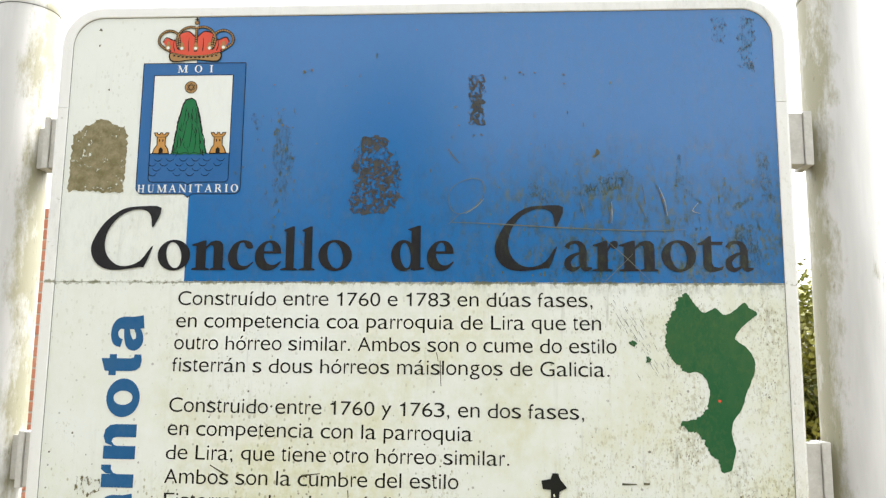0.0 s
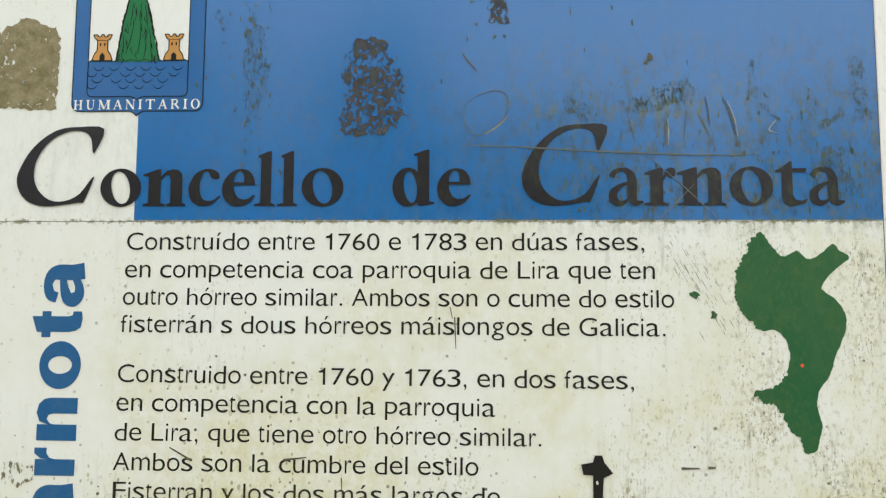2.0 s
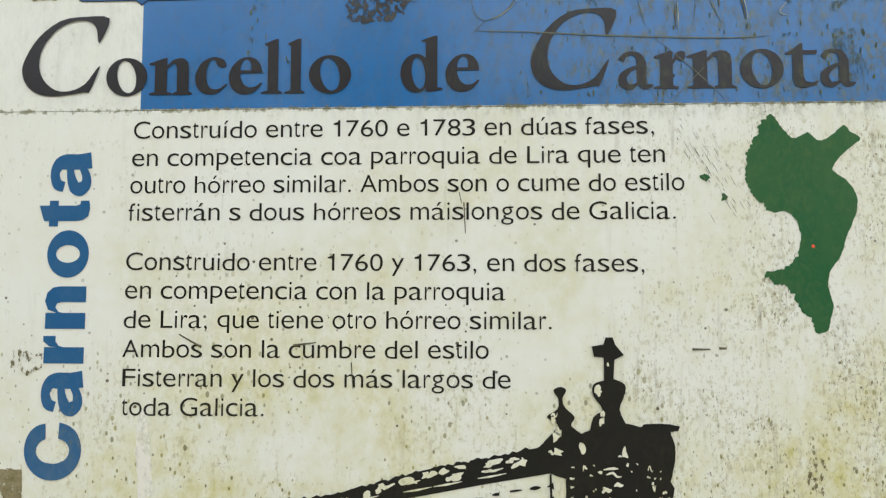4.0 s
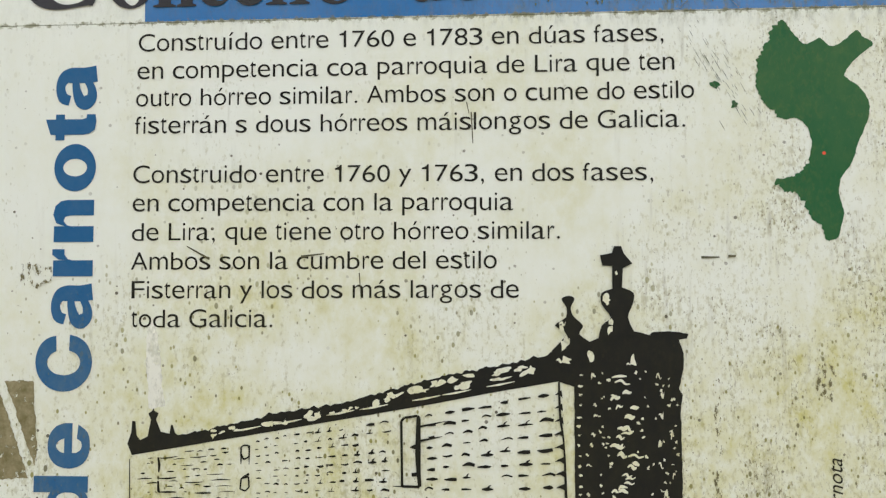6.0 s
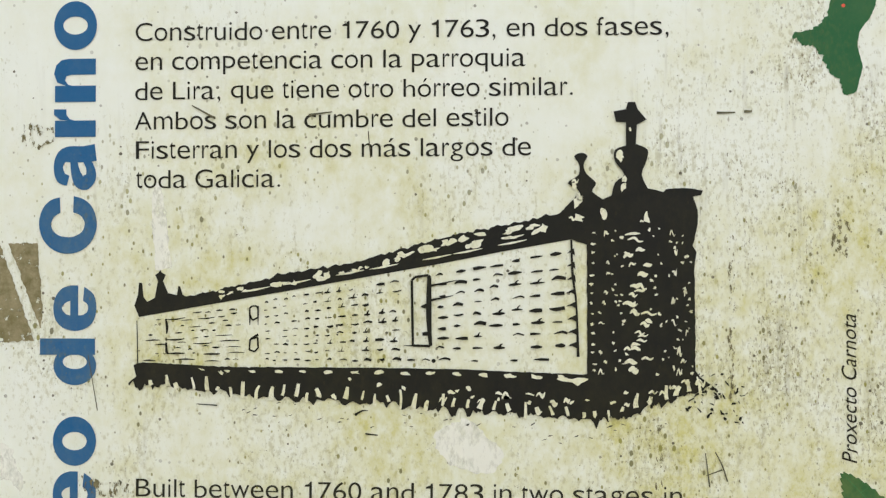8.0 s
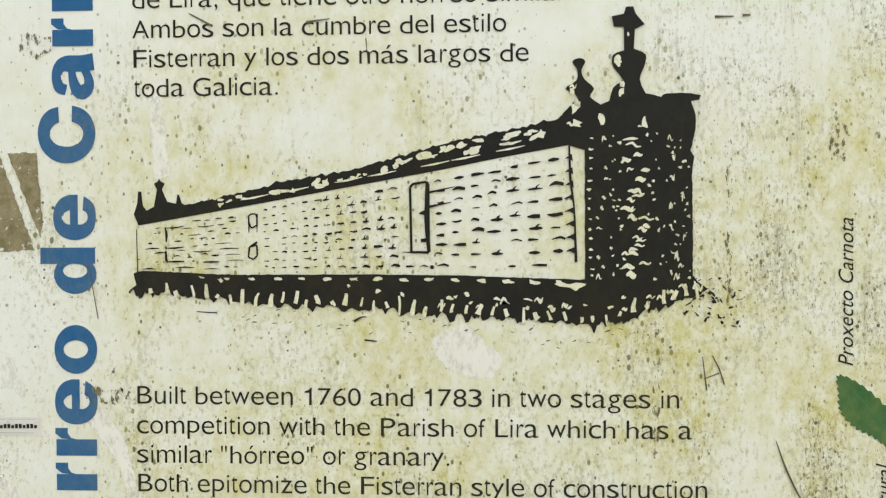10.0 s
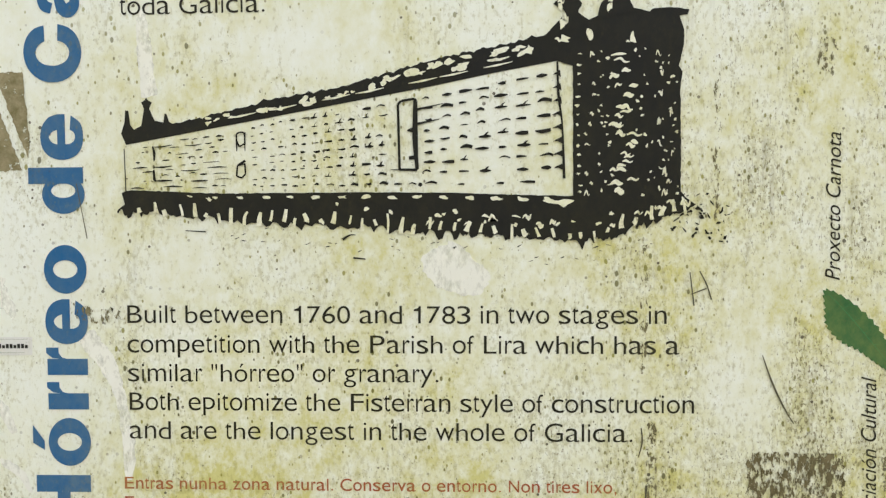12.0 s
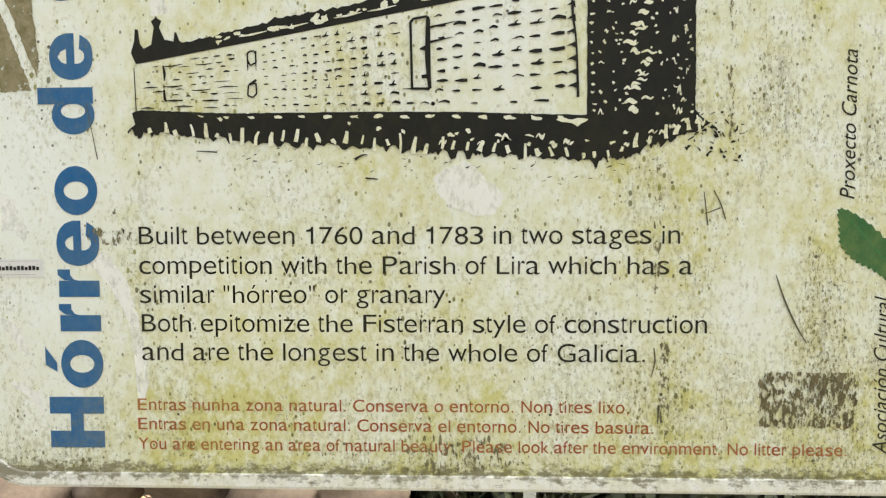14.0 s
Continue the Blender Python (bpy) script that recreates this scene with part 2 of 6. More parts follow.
def post_material():
    """Off-white painted tube with grey weathering and algae runs."""
    m = bpy.data.materials.new("post_lacquer")
    nd, lk, bsdf = nodes_of(m)
    pos = nd.new("ShaderNodeNewGeometry").outputs["Position"]
    broad = noise_node(nd, lk, pos, 7, 5, 0.6, (3.0, 3.0, 0.35))
    c = mix_col(nd, lk, ramp(nd, lk, broad, 0.35, 0.65), (0.54, 0.535, 0.51), (0.42, 0.415, 0.39))
    alg = noise_node(nd, lk, pos, 16, 6, 0.74, (1.6, 1.6, 0.55))
    sep = nd.new("ShaderNodeSeparateXYZ")
    lk.new(pos, sep.inputs[0])
    inner = ramp(nd, lk, math_node(nd, lk, "ABSOLUTE", sep.outputs[0]), 0.604, 0.566, -0.12, 0.20)
    alg = math_node(nd, lk, "ADD", alg, inner)
    c = mix_col(nd, lk, ramp(nd, lk, alg, 0.50, 0.68, 0.0, 0.85), c, (0.235, 0.22, 0.12))
    speck = noise_node(nd, lk, pos, 120, 4, 0.7, (1, 1, 0.4))
    sm = math_node(nd, lk, "MULTIPLY", ramp(nd, lk, speck, 0.58, 0.7), ramp(nd, lk, alg, 0.45, 0.62))
    c = mix_col(nd, lk, math_node(nd, lk, "MULTIPLY", sm, 0.6), c, (0.13, 0.12, 0.07))
    lk.new(c, bsdf.inputs["Base Color"])
    bsdf.inputs["Roughness"].default_value = 0.55
    bp = nd.new("ShaderNodeBump")
    bp.inputs["Strength"].default_value, bp.inputs["Distance"].default_value = 0.25, 0.001
    lk.new(alg, bp.inputs["Height"])
    lk.new(bp.outputs[0], bsdf.inputs["Normal"])
    return m


def brick_material():
    m = bpy.data.materials.new("fired_brick")
    nd, lk, bsdf = nodes_of(m)
    pos = nd.new("ShaderNodeNewGeometry").outputs["Position"]
    info = nd.new("ShaderNodeObjectInfo").outputs["Random"]
    c = mix_col(nd, lk, info, (0.50, 0.17, 0.09), (0.62, 0.30, 0.19))
    n = noise_node(nd, lk, pos, 40, 5, 0.65)
    c = mix_col(nd, lk, ramp(nd, lk, n, 0.35, 0.7, 0.0, 0.5), c, (0.36, 0.16, 0.10))
    lk.new(c, bsdf.inputs["Base Color"])
    bsdf.inputs["Roughness"].default_value = 0.9
    return m


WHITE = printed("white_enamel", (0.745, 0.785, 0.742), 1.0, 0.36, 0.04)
BLUE = printed("blue_print", (0.003, 0.133, 0.398), 0.07, 0.185, 0.006, 0.72)
CREST_BLUE = printed("crest_blue_print", (0.012, 0.115, 0.33), 0.25, 0.33, 0.07)
BLACK = printed("black_print", (0.0115, 0.012, 0.012), 0.03, 0.5, 0.012, 0.12)
TEXT_BLACK = printed("text_black_print", (0.0135, 0.0135, 0.0135), 0.06, 0.5, 0.03, 0.12)
TITLE_BLACK = printed("title_black_print", (0.010, 0.009, 0.012), 0.022, 0.24, 0.03, 0.42)
VERT_BLUE = printed("lettering_blue_print", (0.008, 0.097, 0.252), 0.32, 0.5, 0.04, 0.15)
GREEN = printed("green_print", (0.011, 0.098, 0.034), 0.2, 0.45, 0.03, 0.2)
MOUNT_GREEN = printed("hill_green_print", (0.012, 0.16, 0.055), 0.15, 0.45, 0.03, 0.2)
RED = printed("red_print", (0.29, 0.032, 0.017), 0.30, 0.45, 0.08)
CROWN_RED = printed("crown_red_print", (0.66, 0.075, 0.035), 0.2, 0.4, 0.06)
GOLD = printed("gold_print", (0.36, 0.20, 0.065), 0.2, 0.4, 0.06)
OCHRE = printed("ochre_print", (0.52, 0.26, 0.06), 0.2, 0.4, 0.06)
PEARL = printed("pearl_print", (0.75, 0.785, 0.745), 0.1, 0.36, 0.03)
FLECK = printed("bare_board", (0.74, 0.76, 0.67), 0.85, 0.4, 0.05)
STICKER = printed("sticker_paper", (0.66, 0.67, 0.66), 0.4, 0.4, 0.05)
RAIL = printed("rail_white_lacquer", (0.79, 0.80, 0.78), 0.35, 0.32, 0.04)
SCRATCH_DARK = surface("dark_scratch", (0.05, 0.05, 0.03), (0.14, 0.13, 0.07), 60, 0.8)
SCRATCH_LIGHT = surface("light_scratch", (0.40, 0.42, 0.36), (0.20, 0.22, 0.14), 70, 0.7)
SCRATCH_OLIVE = surface("olive_scratch", (0.16, 0.17, 0.08), (0.07, 0.10, 0.12), 60, 0.8)
GLUE = residue("weathered_glue", (0.140, 0.120, 0.045), (0.29, 0.255, 0.150), 0.585, 120)
GLUE_BLUE = residue("weathered_glue_on_blue", (0.026, 0.032, 0.034), (0.068, 0.072, 0.066), 0.700, 210, (1, 1, 0.8), 0.07, 0.95)
GLUE_LOW = residue("scraped_glue", (0.070, 0.058, 0.018), (0.155, 0.13, 0.06), 0.735, 300, (1, 1, 0.36))
STREAK = residue("dark_run", (0.115, 0.10, 0.045), (0.20, 0.18, 0.09), 0.80, 260, (1, 1, 0.4))
WIPED = residue("wiped_clean_swipe", (0.80, 0.81, 0.74), (0.83, 0.84, 0.78), 0.44, 90, (1, 1, 0.5), 0.34, 0.85)
SMEAR = residue("soft_moss_smear", (0.030, 0.060, 0.030), (0.120, 0.135, 0.025), 0.715, 380, (1, 1, 0.40), 0.22, 0.75)
DAB = surface("olive_moss_dab", (0.020, 0.055, 0.055), (0.095, 0.115, 0.020), 35, 0.8, 0, 0.2, 0.001, None, 160, 0.35)
POST = post_material()
GALV = surface("grey_lacquered_steel", (0.62, 0.61, 0.57), (0.46, 0.45, 0.41), 25, 0.45, 0.0, 0.2)
# dark tone for the rail's painted shadow line and the cap joint
DARK = surface("shadow_line_and_cap_joint", (0.07, 0.07, 0.065), (0.15, 0.15, 0.13), 40, 0.8)
BACK = surface("board_back_aluminium", (0.35, 0.35, 0.34), (0.45, 0.45, 0.44), 20, 0.5, 0.6)
BRICK = brick_material()
MORTAR = surface("pale_mortar", (0.42, 0.35, 0.28), (0.55, 0.47, 0.40), 25, 0.95, 0, 0.5)
EARTH = surface("earth_and_litter", (0.06, 0.058, 0.028), (0.17, 0.135, 0.082), 3.0, 0.95, 0, 0.9, 0.02, None, 45)
STONE = surface("lichened_granite", (0.075, 0.058, 0.038), (0.27, 0.225, 0.16), 45, 0.9, 0, 1.0, 0.008)
LITTER = surface("dry_leaf", (0.20, 0.115, 0.05), (0.33, 0.23, 0.12), 30, 0.8, 0, 0.2, 0.001, None, None, 0.5)
LEAF = surface("hedge_leaf", (0.05, 0.08, 0.015), (0.38, 0.35, 0.05), 2.2, 0.6, 0, 0.1, 0.001, None, 30, 0.45)
BARK = surface("bark", (0.07, 0.055, 0.035), (0.14, 0.11, 0.075), 20, 0.9, 0, 0.8, 0.006)
# near-black leaf: shade put into the colour, for low shrubs and reflected trees
DARKLEAF = surface("shade_toned_leaf", (0.012, 0.018, 0.006), (0.05, 0.055, 0.018), 5, 0.6, 0, 0.1, 0.001, None, 30, 0.4)
RED_IRON = surface("red_lacquered_iron", (0.30, 0.05, 0.035), (0.20, 0.045, 0.03), 30, 0.5)
GRASS = surface("grass_blade", (0.07, 0.10, 0.025), (0.20, 0.18, 0.07), 3, 0.7, 0, 0.1, 0.001, None, 20, 0.4)


# ---- mesh helpers ----
def part(name, bm, material, parent=None, label=""):
    me = bpy.data.meshes.new(name)
    bm.to_mesh(me)
    bm.free()
    me.materials.append(material)
    ob = new(name, me)
    ob.parent = parent
    return tagged(ob, label)


def from_data(name, verts, faces, material, parent=None, label="", smooth=False):
    me = bpy.data.meshes.new(name)
    me.from_pydata(verts, [], faces)
    me.materials.append(material)
    if smooth:
        me.polygons.foreach_set("use_smooth", [True] * len(me.polygons))
    ob = new(name, me)
    ob.parent = parent
    return tagged(ob, label)


def box(bm, x0, x1, y0, y1, z0, z1, bevel=0.0):
    r = bmesh.ops.create_cube(bm, size=1.0, matrix=Matrix.LocRotScale(((x0 + x1) / 2, (y0 + y1) / 2, (z0 + z1) / 2), None, (x1 - x0, y1 - y0, z1 - z0)))
    if bevel:
        edges = {e for v in r["verts"] for e in v.link_edges}
        bmesh.ops.bevel(bm, geom=list(edges), offset=bevel, segments=2, affect="EDGES", profile=0.6)


def add_poly(bm, pts, y):
    clean = [p for n, p in enumerate(pts) if (Vector(p) - Vector(pts[n - 1])).length > 1e-6]
    f = bm.faces.new([bm.verts.new((x, y, z)) for x, z in clean])
    f.normal_update()
    bmesh.ops.triangulate(bm, faces=[f])


def flat(name, polys, layer, material, parent, label=""):
    """Flat printed shapes, a film thick, the given number of layers off the board."""
    bm = bmesh.new()
    for n, p in enumerate(polys):
        add_poly(bm, p, -0.00025 * layer - 0.000002 * (n % 20))
    return part(name, bm, material, parent, label)


def flat_each(name, polys, layer, material, parent, label=""):
    for n, p in enumerate(polys):
        flat(name, [p], layer + 0.02 * n, material, parent, label)


def smooth(pts, n=6, closed=True):
    """A Catmull-Rom curve through the points."""
    out, k = [], len(pts)
    for i in range(k if closed else k - 1):
        if closed:
            p0, p1, p2, p3 = (Vector(pts[(i + j) % k]) for j in (-1, 0, 1, 2))
        else:
            p0, p1, p2, p3 = (Vector(pts[min(max(i + j, 0), k - 1)]) for j in (-1, 0, 1, 2))
        for s in range(n):
            t = s / n
            out.append(tuple(0.5 * (2 * p1 + (p2 - p0) * t + (2 * p0 - 5 * p1 + 4 * p2 - p3) * t * t + (3 * p1 - p0 - 3 * p2 + p3) * t ** 3)))
    if not closed:
        out.append(tuple(pts[-1]))
    return out


def ragged(pts, step, amp, seed=0, calm=None):
    """The closed outline, cut fine and torn by noise."""
    out = []
    for i, p in enumerate(pts):
        a, b = Vector(p), Vector(pts[(i + 1) % len(pts)])
        k = max(1, int((b - a).length / step))
        for s in range(k):
            q = a.lerp(b, s / k)
            d = noise.noise_vector(Vector((q.x * 170, q.y * 170, seed * 7.3)))
            e = noise.noise_vector(Vector((q.x * 600, q.y * 600, seed * 3.1)))
            k2 = 0.12 if calm and calm(q.x, q.y) else 1.0
            out.append((q.x + k2 * amp * (d.x + 0.5 * e.x), q.y + k2 * amp * (d.y + 0.5 * e.y)))
    return out


def ribbon(pts, widths):
    """The outline of a stroke along the points, of the given widths."""
    left, right, k = [], [], len(pts)
    for i, p in enumerate(pts):
        a, b = Vector(pts[max(i - 1, 0)]), Vector(pts[min(i + 1, k - 1)])
        d = (b - a).normalized()
        w = np.interp(i / (k - 1), np.linspace(0, 1, len(widths)), widths) / 2
        left.append((p[0] - d.y * w, p[1] + d.x * w))
        right.append((p[0] + d.y * w, p[1] - d.x * w))
    return left + right[::-1]


def stroke(pts, widths, n=5):
    return ribbon(smooth(pts, n, False), widths)


def ellipse(cx, cz, rx, rz, tilt=0.0, n=40, a0=0.0, a1=360.0):
    c, s = math.cos(radians(tilt)), math.sin(radians(tilt))
    out = []
    count = n if a1 - a0 >= 360 else n + 1
    for i in range(count):
        a = radians(a0 + (a1 - a0) * i / n)
        x, z = rx * math.cos(a), rz * math.sin(a)
        out.append((cx + c * x - s * z, cz + s * x + c * z))
    return out


def ring_halves(outer, inner):
    """Two polygons that make a ring between outlines of like count."""
    h = len(outer) // 2
    o, i = outer + outer[:1], inner + inner[:1]
    return [o[: h + 1] + i[: h + 1][::-1], o[h:] + i[h:][::-1]]


def fleck(cx, cz, w, h, rng, tilt=0.0):
    pts, k = [], 9
    for i in range(k):
        a = 2 * math.pi * i / k
        r = rng.uniform(0.42, 1.22)
        x, z = r * w / 2 * math.cos(a), r * h / 2 * math.sin(a)
        pts.append((cx + x * math.cos(tilt) - z * math.sin(tilt), cz + x * math.sin(tilt) + z * math.cos(tilt)))
    return smooth(pts, 2)


# ---- lettering ----
REGULAR = (
    "C722,44,-19,681,737 o556,35,-14,521,538 n556,65,0,491,538 s500,32,-15,464,538 t278,14,-7,257,669 r333,77,0,332,538 u556,68,-15,489,523 "
    "i222,67,0,155,718 d556,35,-15,499,718 e556,40,-15,516,538 1556,101,0,359,703 7556,37,0,523,688 6556,38,-19,518,703 0556,37,-19,519,703 "
    "8556,38,-19,517,703 3556,34,-19,522,703 a556,36,-15,530,538 f278,14,0,262,728 ,278,87,-147,191,106 .278,87,0,191,106 c500,30,-15,477,538 "
    "m833,65,0,769,538 p556,58,-207,517,538 q556,35,-207,494,538 L556,76,0,537,718 h556,65,0,491,718 l222,67,0,155,718 A667,14,0,654,718 "
    "b556,58,-15,517,718 g556,40,-220,499,538 G778,48,-19,709,737 F611,86,0,583,718 y500,11,-214,489,523 B667,74,0,627,718 w722,14,0,709,523 "
    "P667,86,0,622,718 z500,31,0,469,523 E667,86,0,616,718 N722,76,0,646,718 Y667,14,0,653,718 v500,8,0,492,523 k500,67,0,501,718 "
    '"355,70,463,285,718 x500,11,0,490,523 ó556,35,-14,521,734 á556,36,-15,530,734 í278,75,0,252,734 ú556,68,-15,489,734'
)
HEAVY = (
    "H722,71,0,651,718 ó611,34,-14,578,750 r389,64,0,373,546 e556,23,-14,528,546 o611,34,-14,578,546 d611,35,-14,551,718 C722,44,-19,684,737 "
    "a556,29,-14,540,546 n611,65,0,546,546 t333,10,-6,309,676"
)


def metrics(text):
    table = {}
    for entry in text.split(" "):
        table[entry[0]] = [float(v) / 1000 for v in entry[1:].split(",")[-5:]]
    return table


REGULAR, HEAVY = metrics(REGULAR), metrics(HEAVY)
GLYPHS = {}


HEAVY_SHAPES = {
    "e": [(1.0, 0.60), (0.93, 0.80), (0.75, 0.95), (0.5, 1.0), (0.25, 0.95), (0.07, 0.78), (0.0, 0.5), (0.07, 0.22), (0.25, 0.05), (0.52, 0.0), (0.8, 0.06), (0.97, 0.28),
          (0.66, 0.31), (0.6, 0.22), (0.5, 0.19), (0.4, 0.23), (0.345, 0.33), (0.34, 0.60), (0.38, 0.72), (0.5, 0.80), (0.61, 0.73), (0.665, 0.60)],
    "C": [(0.98, 0.64), (0.93, 0.80), (0.78, 0.94), (0.52, 1.0), (0.25, 0.93), (0.06, 0.74), (0.0, 0.5), (0.06, 0.26), (0.25, 0.07), (0.52, 0.0), (0.79, 0.07), (0.94, 0.22), (1.0, 0.40),
          (0.72, 0.41), (0.66, 0.28), (0.53, 0.21), (0.38, 0.26), (0.30, 0.40), (0.29, 0.52), (0.32, 0.66), (0.41, 0.76), (0.53, 0.79), (0.65, 0.73), (0.71, 0.63)],
    "n": [(0.37, 0.70), (0.45, 0.92), (0.65, 1.0), (0.85, 0.95), (0.97, 0.82), (1.0, 0.65), (1.0, 0.0), (0.63, 0.0), (0.63, 0.58), (0.60, 0.70), (0.5, 0.74), (0.40, 0.66), (0.37, 0.55)],
    "r": [(0.58, 0.62), (0.62, 0.85), (0.80, 1.0), (1.0, 1.0), (1.0, 0.70), (0.80, 0.70), (0.64, 0.62), (0.58, 0.48)],
    "t": [(0.22, 0.25), (0.22, 0.62), (0.0, 0.62), (0.0, 0.80), (0.22, 0.80), (0.22, 0.90), (0.85, 1.0), (0.85, 0.80), (1.05, 0.80), (1.05, 0.62), (0.85, 0.62), (0.85, 0.27), (0.9, 0.19), (1.05, 0.18), (1.05, 0.01), (0.75, -0.01), (0.42, 0.02), (0.27, 0.12)],
}


def heavy_glyph(ch):
    """A letter of a heavy grotesque, cut from rings, bars and short outlines."""
    def bar(x0, x1, z0, z1):
        return [(x0, z0), (x1, z0), (x1, z1), (x0, z1)]

    if ch == "H":
        polys = [bar(0, 0.33, 0, 1), bar(0.67, 1, 0, 1), bar(0.33, 0.67, 0.38, 0.62)]
    elif ch == "o":
        polys = ring_halves(ellipse(0.5, 0.5, 0.5, 0.5), ellipse(0.5, 0.5, 0.185, 0.285))
    elif ch == "ó":
        polys = ring_halves(ellipse(0.5, 0.366, 0.5, 0.366), ellipse(0.5, 0.366, 0.185, 0.209)) + [[(0.33, 0.80), (0.52, 0.80), (0.86, 1.0), (0.48, 1.0)]]
    elif ch == "d":
        polys = ring_halves(ellipse(0.42, 0.38, 0.42, 0.38), ellipse(0.50, 0.38, 0.155, 0.215)) + [bar(0.65, 1.0, 0.02, 1.0)]
    elif ch == "a":
        polys = [stroke([(0.20, 0.66), (0.27, 0.83), (0.50, 0.895), (0.70, 0.80), (0.755, 0.62), (0.755, 0.30), (0.79, 0.0)], [0.22, 0.25, 0.22, 0.28, 0.34, 0.34, 0.36]),
                 stroke([(0.75, 0.53), (0.45, 0.50), (0.20, 0.40), (0.16, 0.25), (0.27, 0.12), (0.47, 0.13), (0.70, 0.27)], [0.14, 0.2, 0.28, 0.32, 0.26, 0.2, 0.15])]
    else:
        polys = [HEAVY_SHAPES[ch]]
        if ch == "e":
            polys = [smooth(polys[0][:12], 3, False) + smooth(polys[0][12:17], 2, False) + smooth(polys[0][17:], 3, False), bar(0.30, 1.0, 0.42, 0.605)]
        elif ch == "C":
            polys = [smooth(polys[0][:13], 3, False) + smooth(polys[0][13:], 3, False)]
        elif ch in "nr":
            polys.append(bar(0, 0.375 if ch == "n" else 0.59, 0, 0.975))
    bm = bmesh.new()
    for n, p in enumerate(polys):
        add_poly(bm, p, 0.00003 * n)
    bm.verts.index_update()
    v, f = np.array([(q.co.x, q.co.z) for q in bm.verts]), [tuple(q.index for q in face.verts) for face in bm.faces]
    deep = [q.co.y for q in bm.verts]
    bm.free()
    return v, f, deep


def glyph(ch, weight, shear=0.0):
    """The filled outline of one letter of the built-in font: places and faces."""
    key = (ch, weight, shear)
    if weight == "heavy":
        return heavy_glyph(ch)
    if ch == "1":
        return np.array([(0.64, 0), (1, 0), (1, 1), (0.76, 1), (0.6, 0.88), (0, 0.80), (0, 0.71), (0.64, 0.71)]), [(0, 1, 2, 7), (7, 2, 3, 4), (7, 4, 5, 6)]
    if key not in GLYPHS:
        cu = bpy.data.curves.new("letter", "FONT")
        cu.body, cu.size, cu.offset, cu.shear, cu.resolution_u, cu.fill_mode = ch, 1.0, weight, shear, 5, "FRONT"
        ob = new("letter", cu)
        me = bpy.data.meshes.new_from_object(ob)
        v = np.array([tuple(p.co)[:2] for p in me.vertices]).reshape(-1, 2)
        GLYPHS[key] = v, [tuple(p.vertices) for p in me.polygons]
        bpy.data.objects.remove(ob)
        bpy.data.curves.remove(cu)
        bpy.data.meshes.remove(me)
    return GLYPHS[key]


def lettering(name, text, start, end, cap, table, layer, material, parent, weight=0.0, shear=0.0, label="", split=False):
    """One line of writing whose ink goes from start to end along its baseline."""
    spaced, pen = [], 0.0
    for ch in text:
        if ch == " ":
            pen += 0.278
            continue
        adv, x0, y0, x1, y1 = table[ch]
        spaced.append((ch, pen + x0, pen + x1, y0, y1))
        pen += adv
    first, last = spaced[0][1], spaced[-1][2]
    a, b = Vector(start), Vector(end)
    along = (b - a).normalized()
    up = Vector((-along.y, along.x))
    sx, sy = (b - a).length / (last - first), cap / 0.718
    verts, faces = [], []
    for ch, x0, x1, y0, y1 in spaced:
        v, f, *deep = glyph(ch, weight, shear)
        lo, hi = v.min(0), v.max(0)
        u = (v - lo) / np.maximum(hi - lo, 1e-6)
        base = len(verts)
        for n, p in enumerate(u):
            q = a + along * ((x0 + p[0] * (x1 - x0) - first) * sx) + up * ((y0 + p[1] * (y1 - y0)) * sy)
            verts.append((q.x, -0.00025 * layer - (deep[0][n] if deep else 0.0), q.y))
        faces += [tuple(base + i for i in face) for face in f]
        if split:
            from_data(name, verts, faces, material, parent, label)
            verts, faces = [], []
    return None if split else from_data(name, verts, faces, material, parent, label)


def plain_lettering(name, text, start, end, height, layer, material, parent, weight=0.0, shear=0.0, spacing=1.0, label=""):
    """Writing with the built-in font's own spacing, fitted between two places; height is that of the tallest ink."""
    cu = bpy.data.curves.new("letters", "FONT")
    cu.body, cu.size, cu.offset, cu.shear, cu.resolution_u, cu.fill_mode, cu.space_character = text, 1.0, weight, shear, 4, "FRONT", spacing
    ob = new("letters", cu)
    me = bpy.data.meshes.new_from_object(ob)
    v = np.array([tuple(p.co)[:2] for p in me.vertices]).reshape(-1, 2)
    faces = [tuple(p.vertices) for p in me.polygons]
    bpy.data.objects.remove(ob)
    bpy.data.curves.remove(cu)
    bpy.data.meshes.remove(me)
    a, b = Vector(start), Vector(end)
    along = (b - a).normalized()
    up = Vector((-along.y, along.x))
    lo, hi = v.min(0), v.max(0)
    sx, sy = (b - a).length / (hi[0] - lo[0]), height / hi[1]
    verts = []
    for p in v:
        q = a + along * ((p[0] - lo[0]) * sx) + up * (p[1] * sy)
        verts.append((q.x, -0.00025 * layer, q.y))
    return from_data(name, verts, faces, material, parent, label)


# ---- the board: frame, boards, posts, brackets ----
sign = new("information_board")
tagged(sign, "weathered white and blue information board between two round posts", "sign")
LEFT, RIGHT, TOP, BOTTOM, SEAM, JOINT = -0.5060, 0.5005, 2.0105, 0.706, 1.6195, 1.8735


def settle(x, z):
    """The lower rail hangs a few millimetres lower towards its far end."""
    k = min(max((1.3 - z) / 0.6, 0), 1)
    return x, z - 0.0049 * (x / 0.5) * k


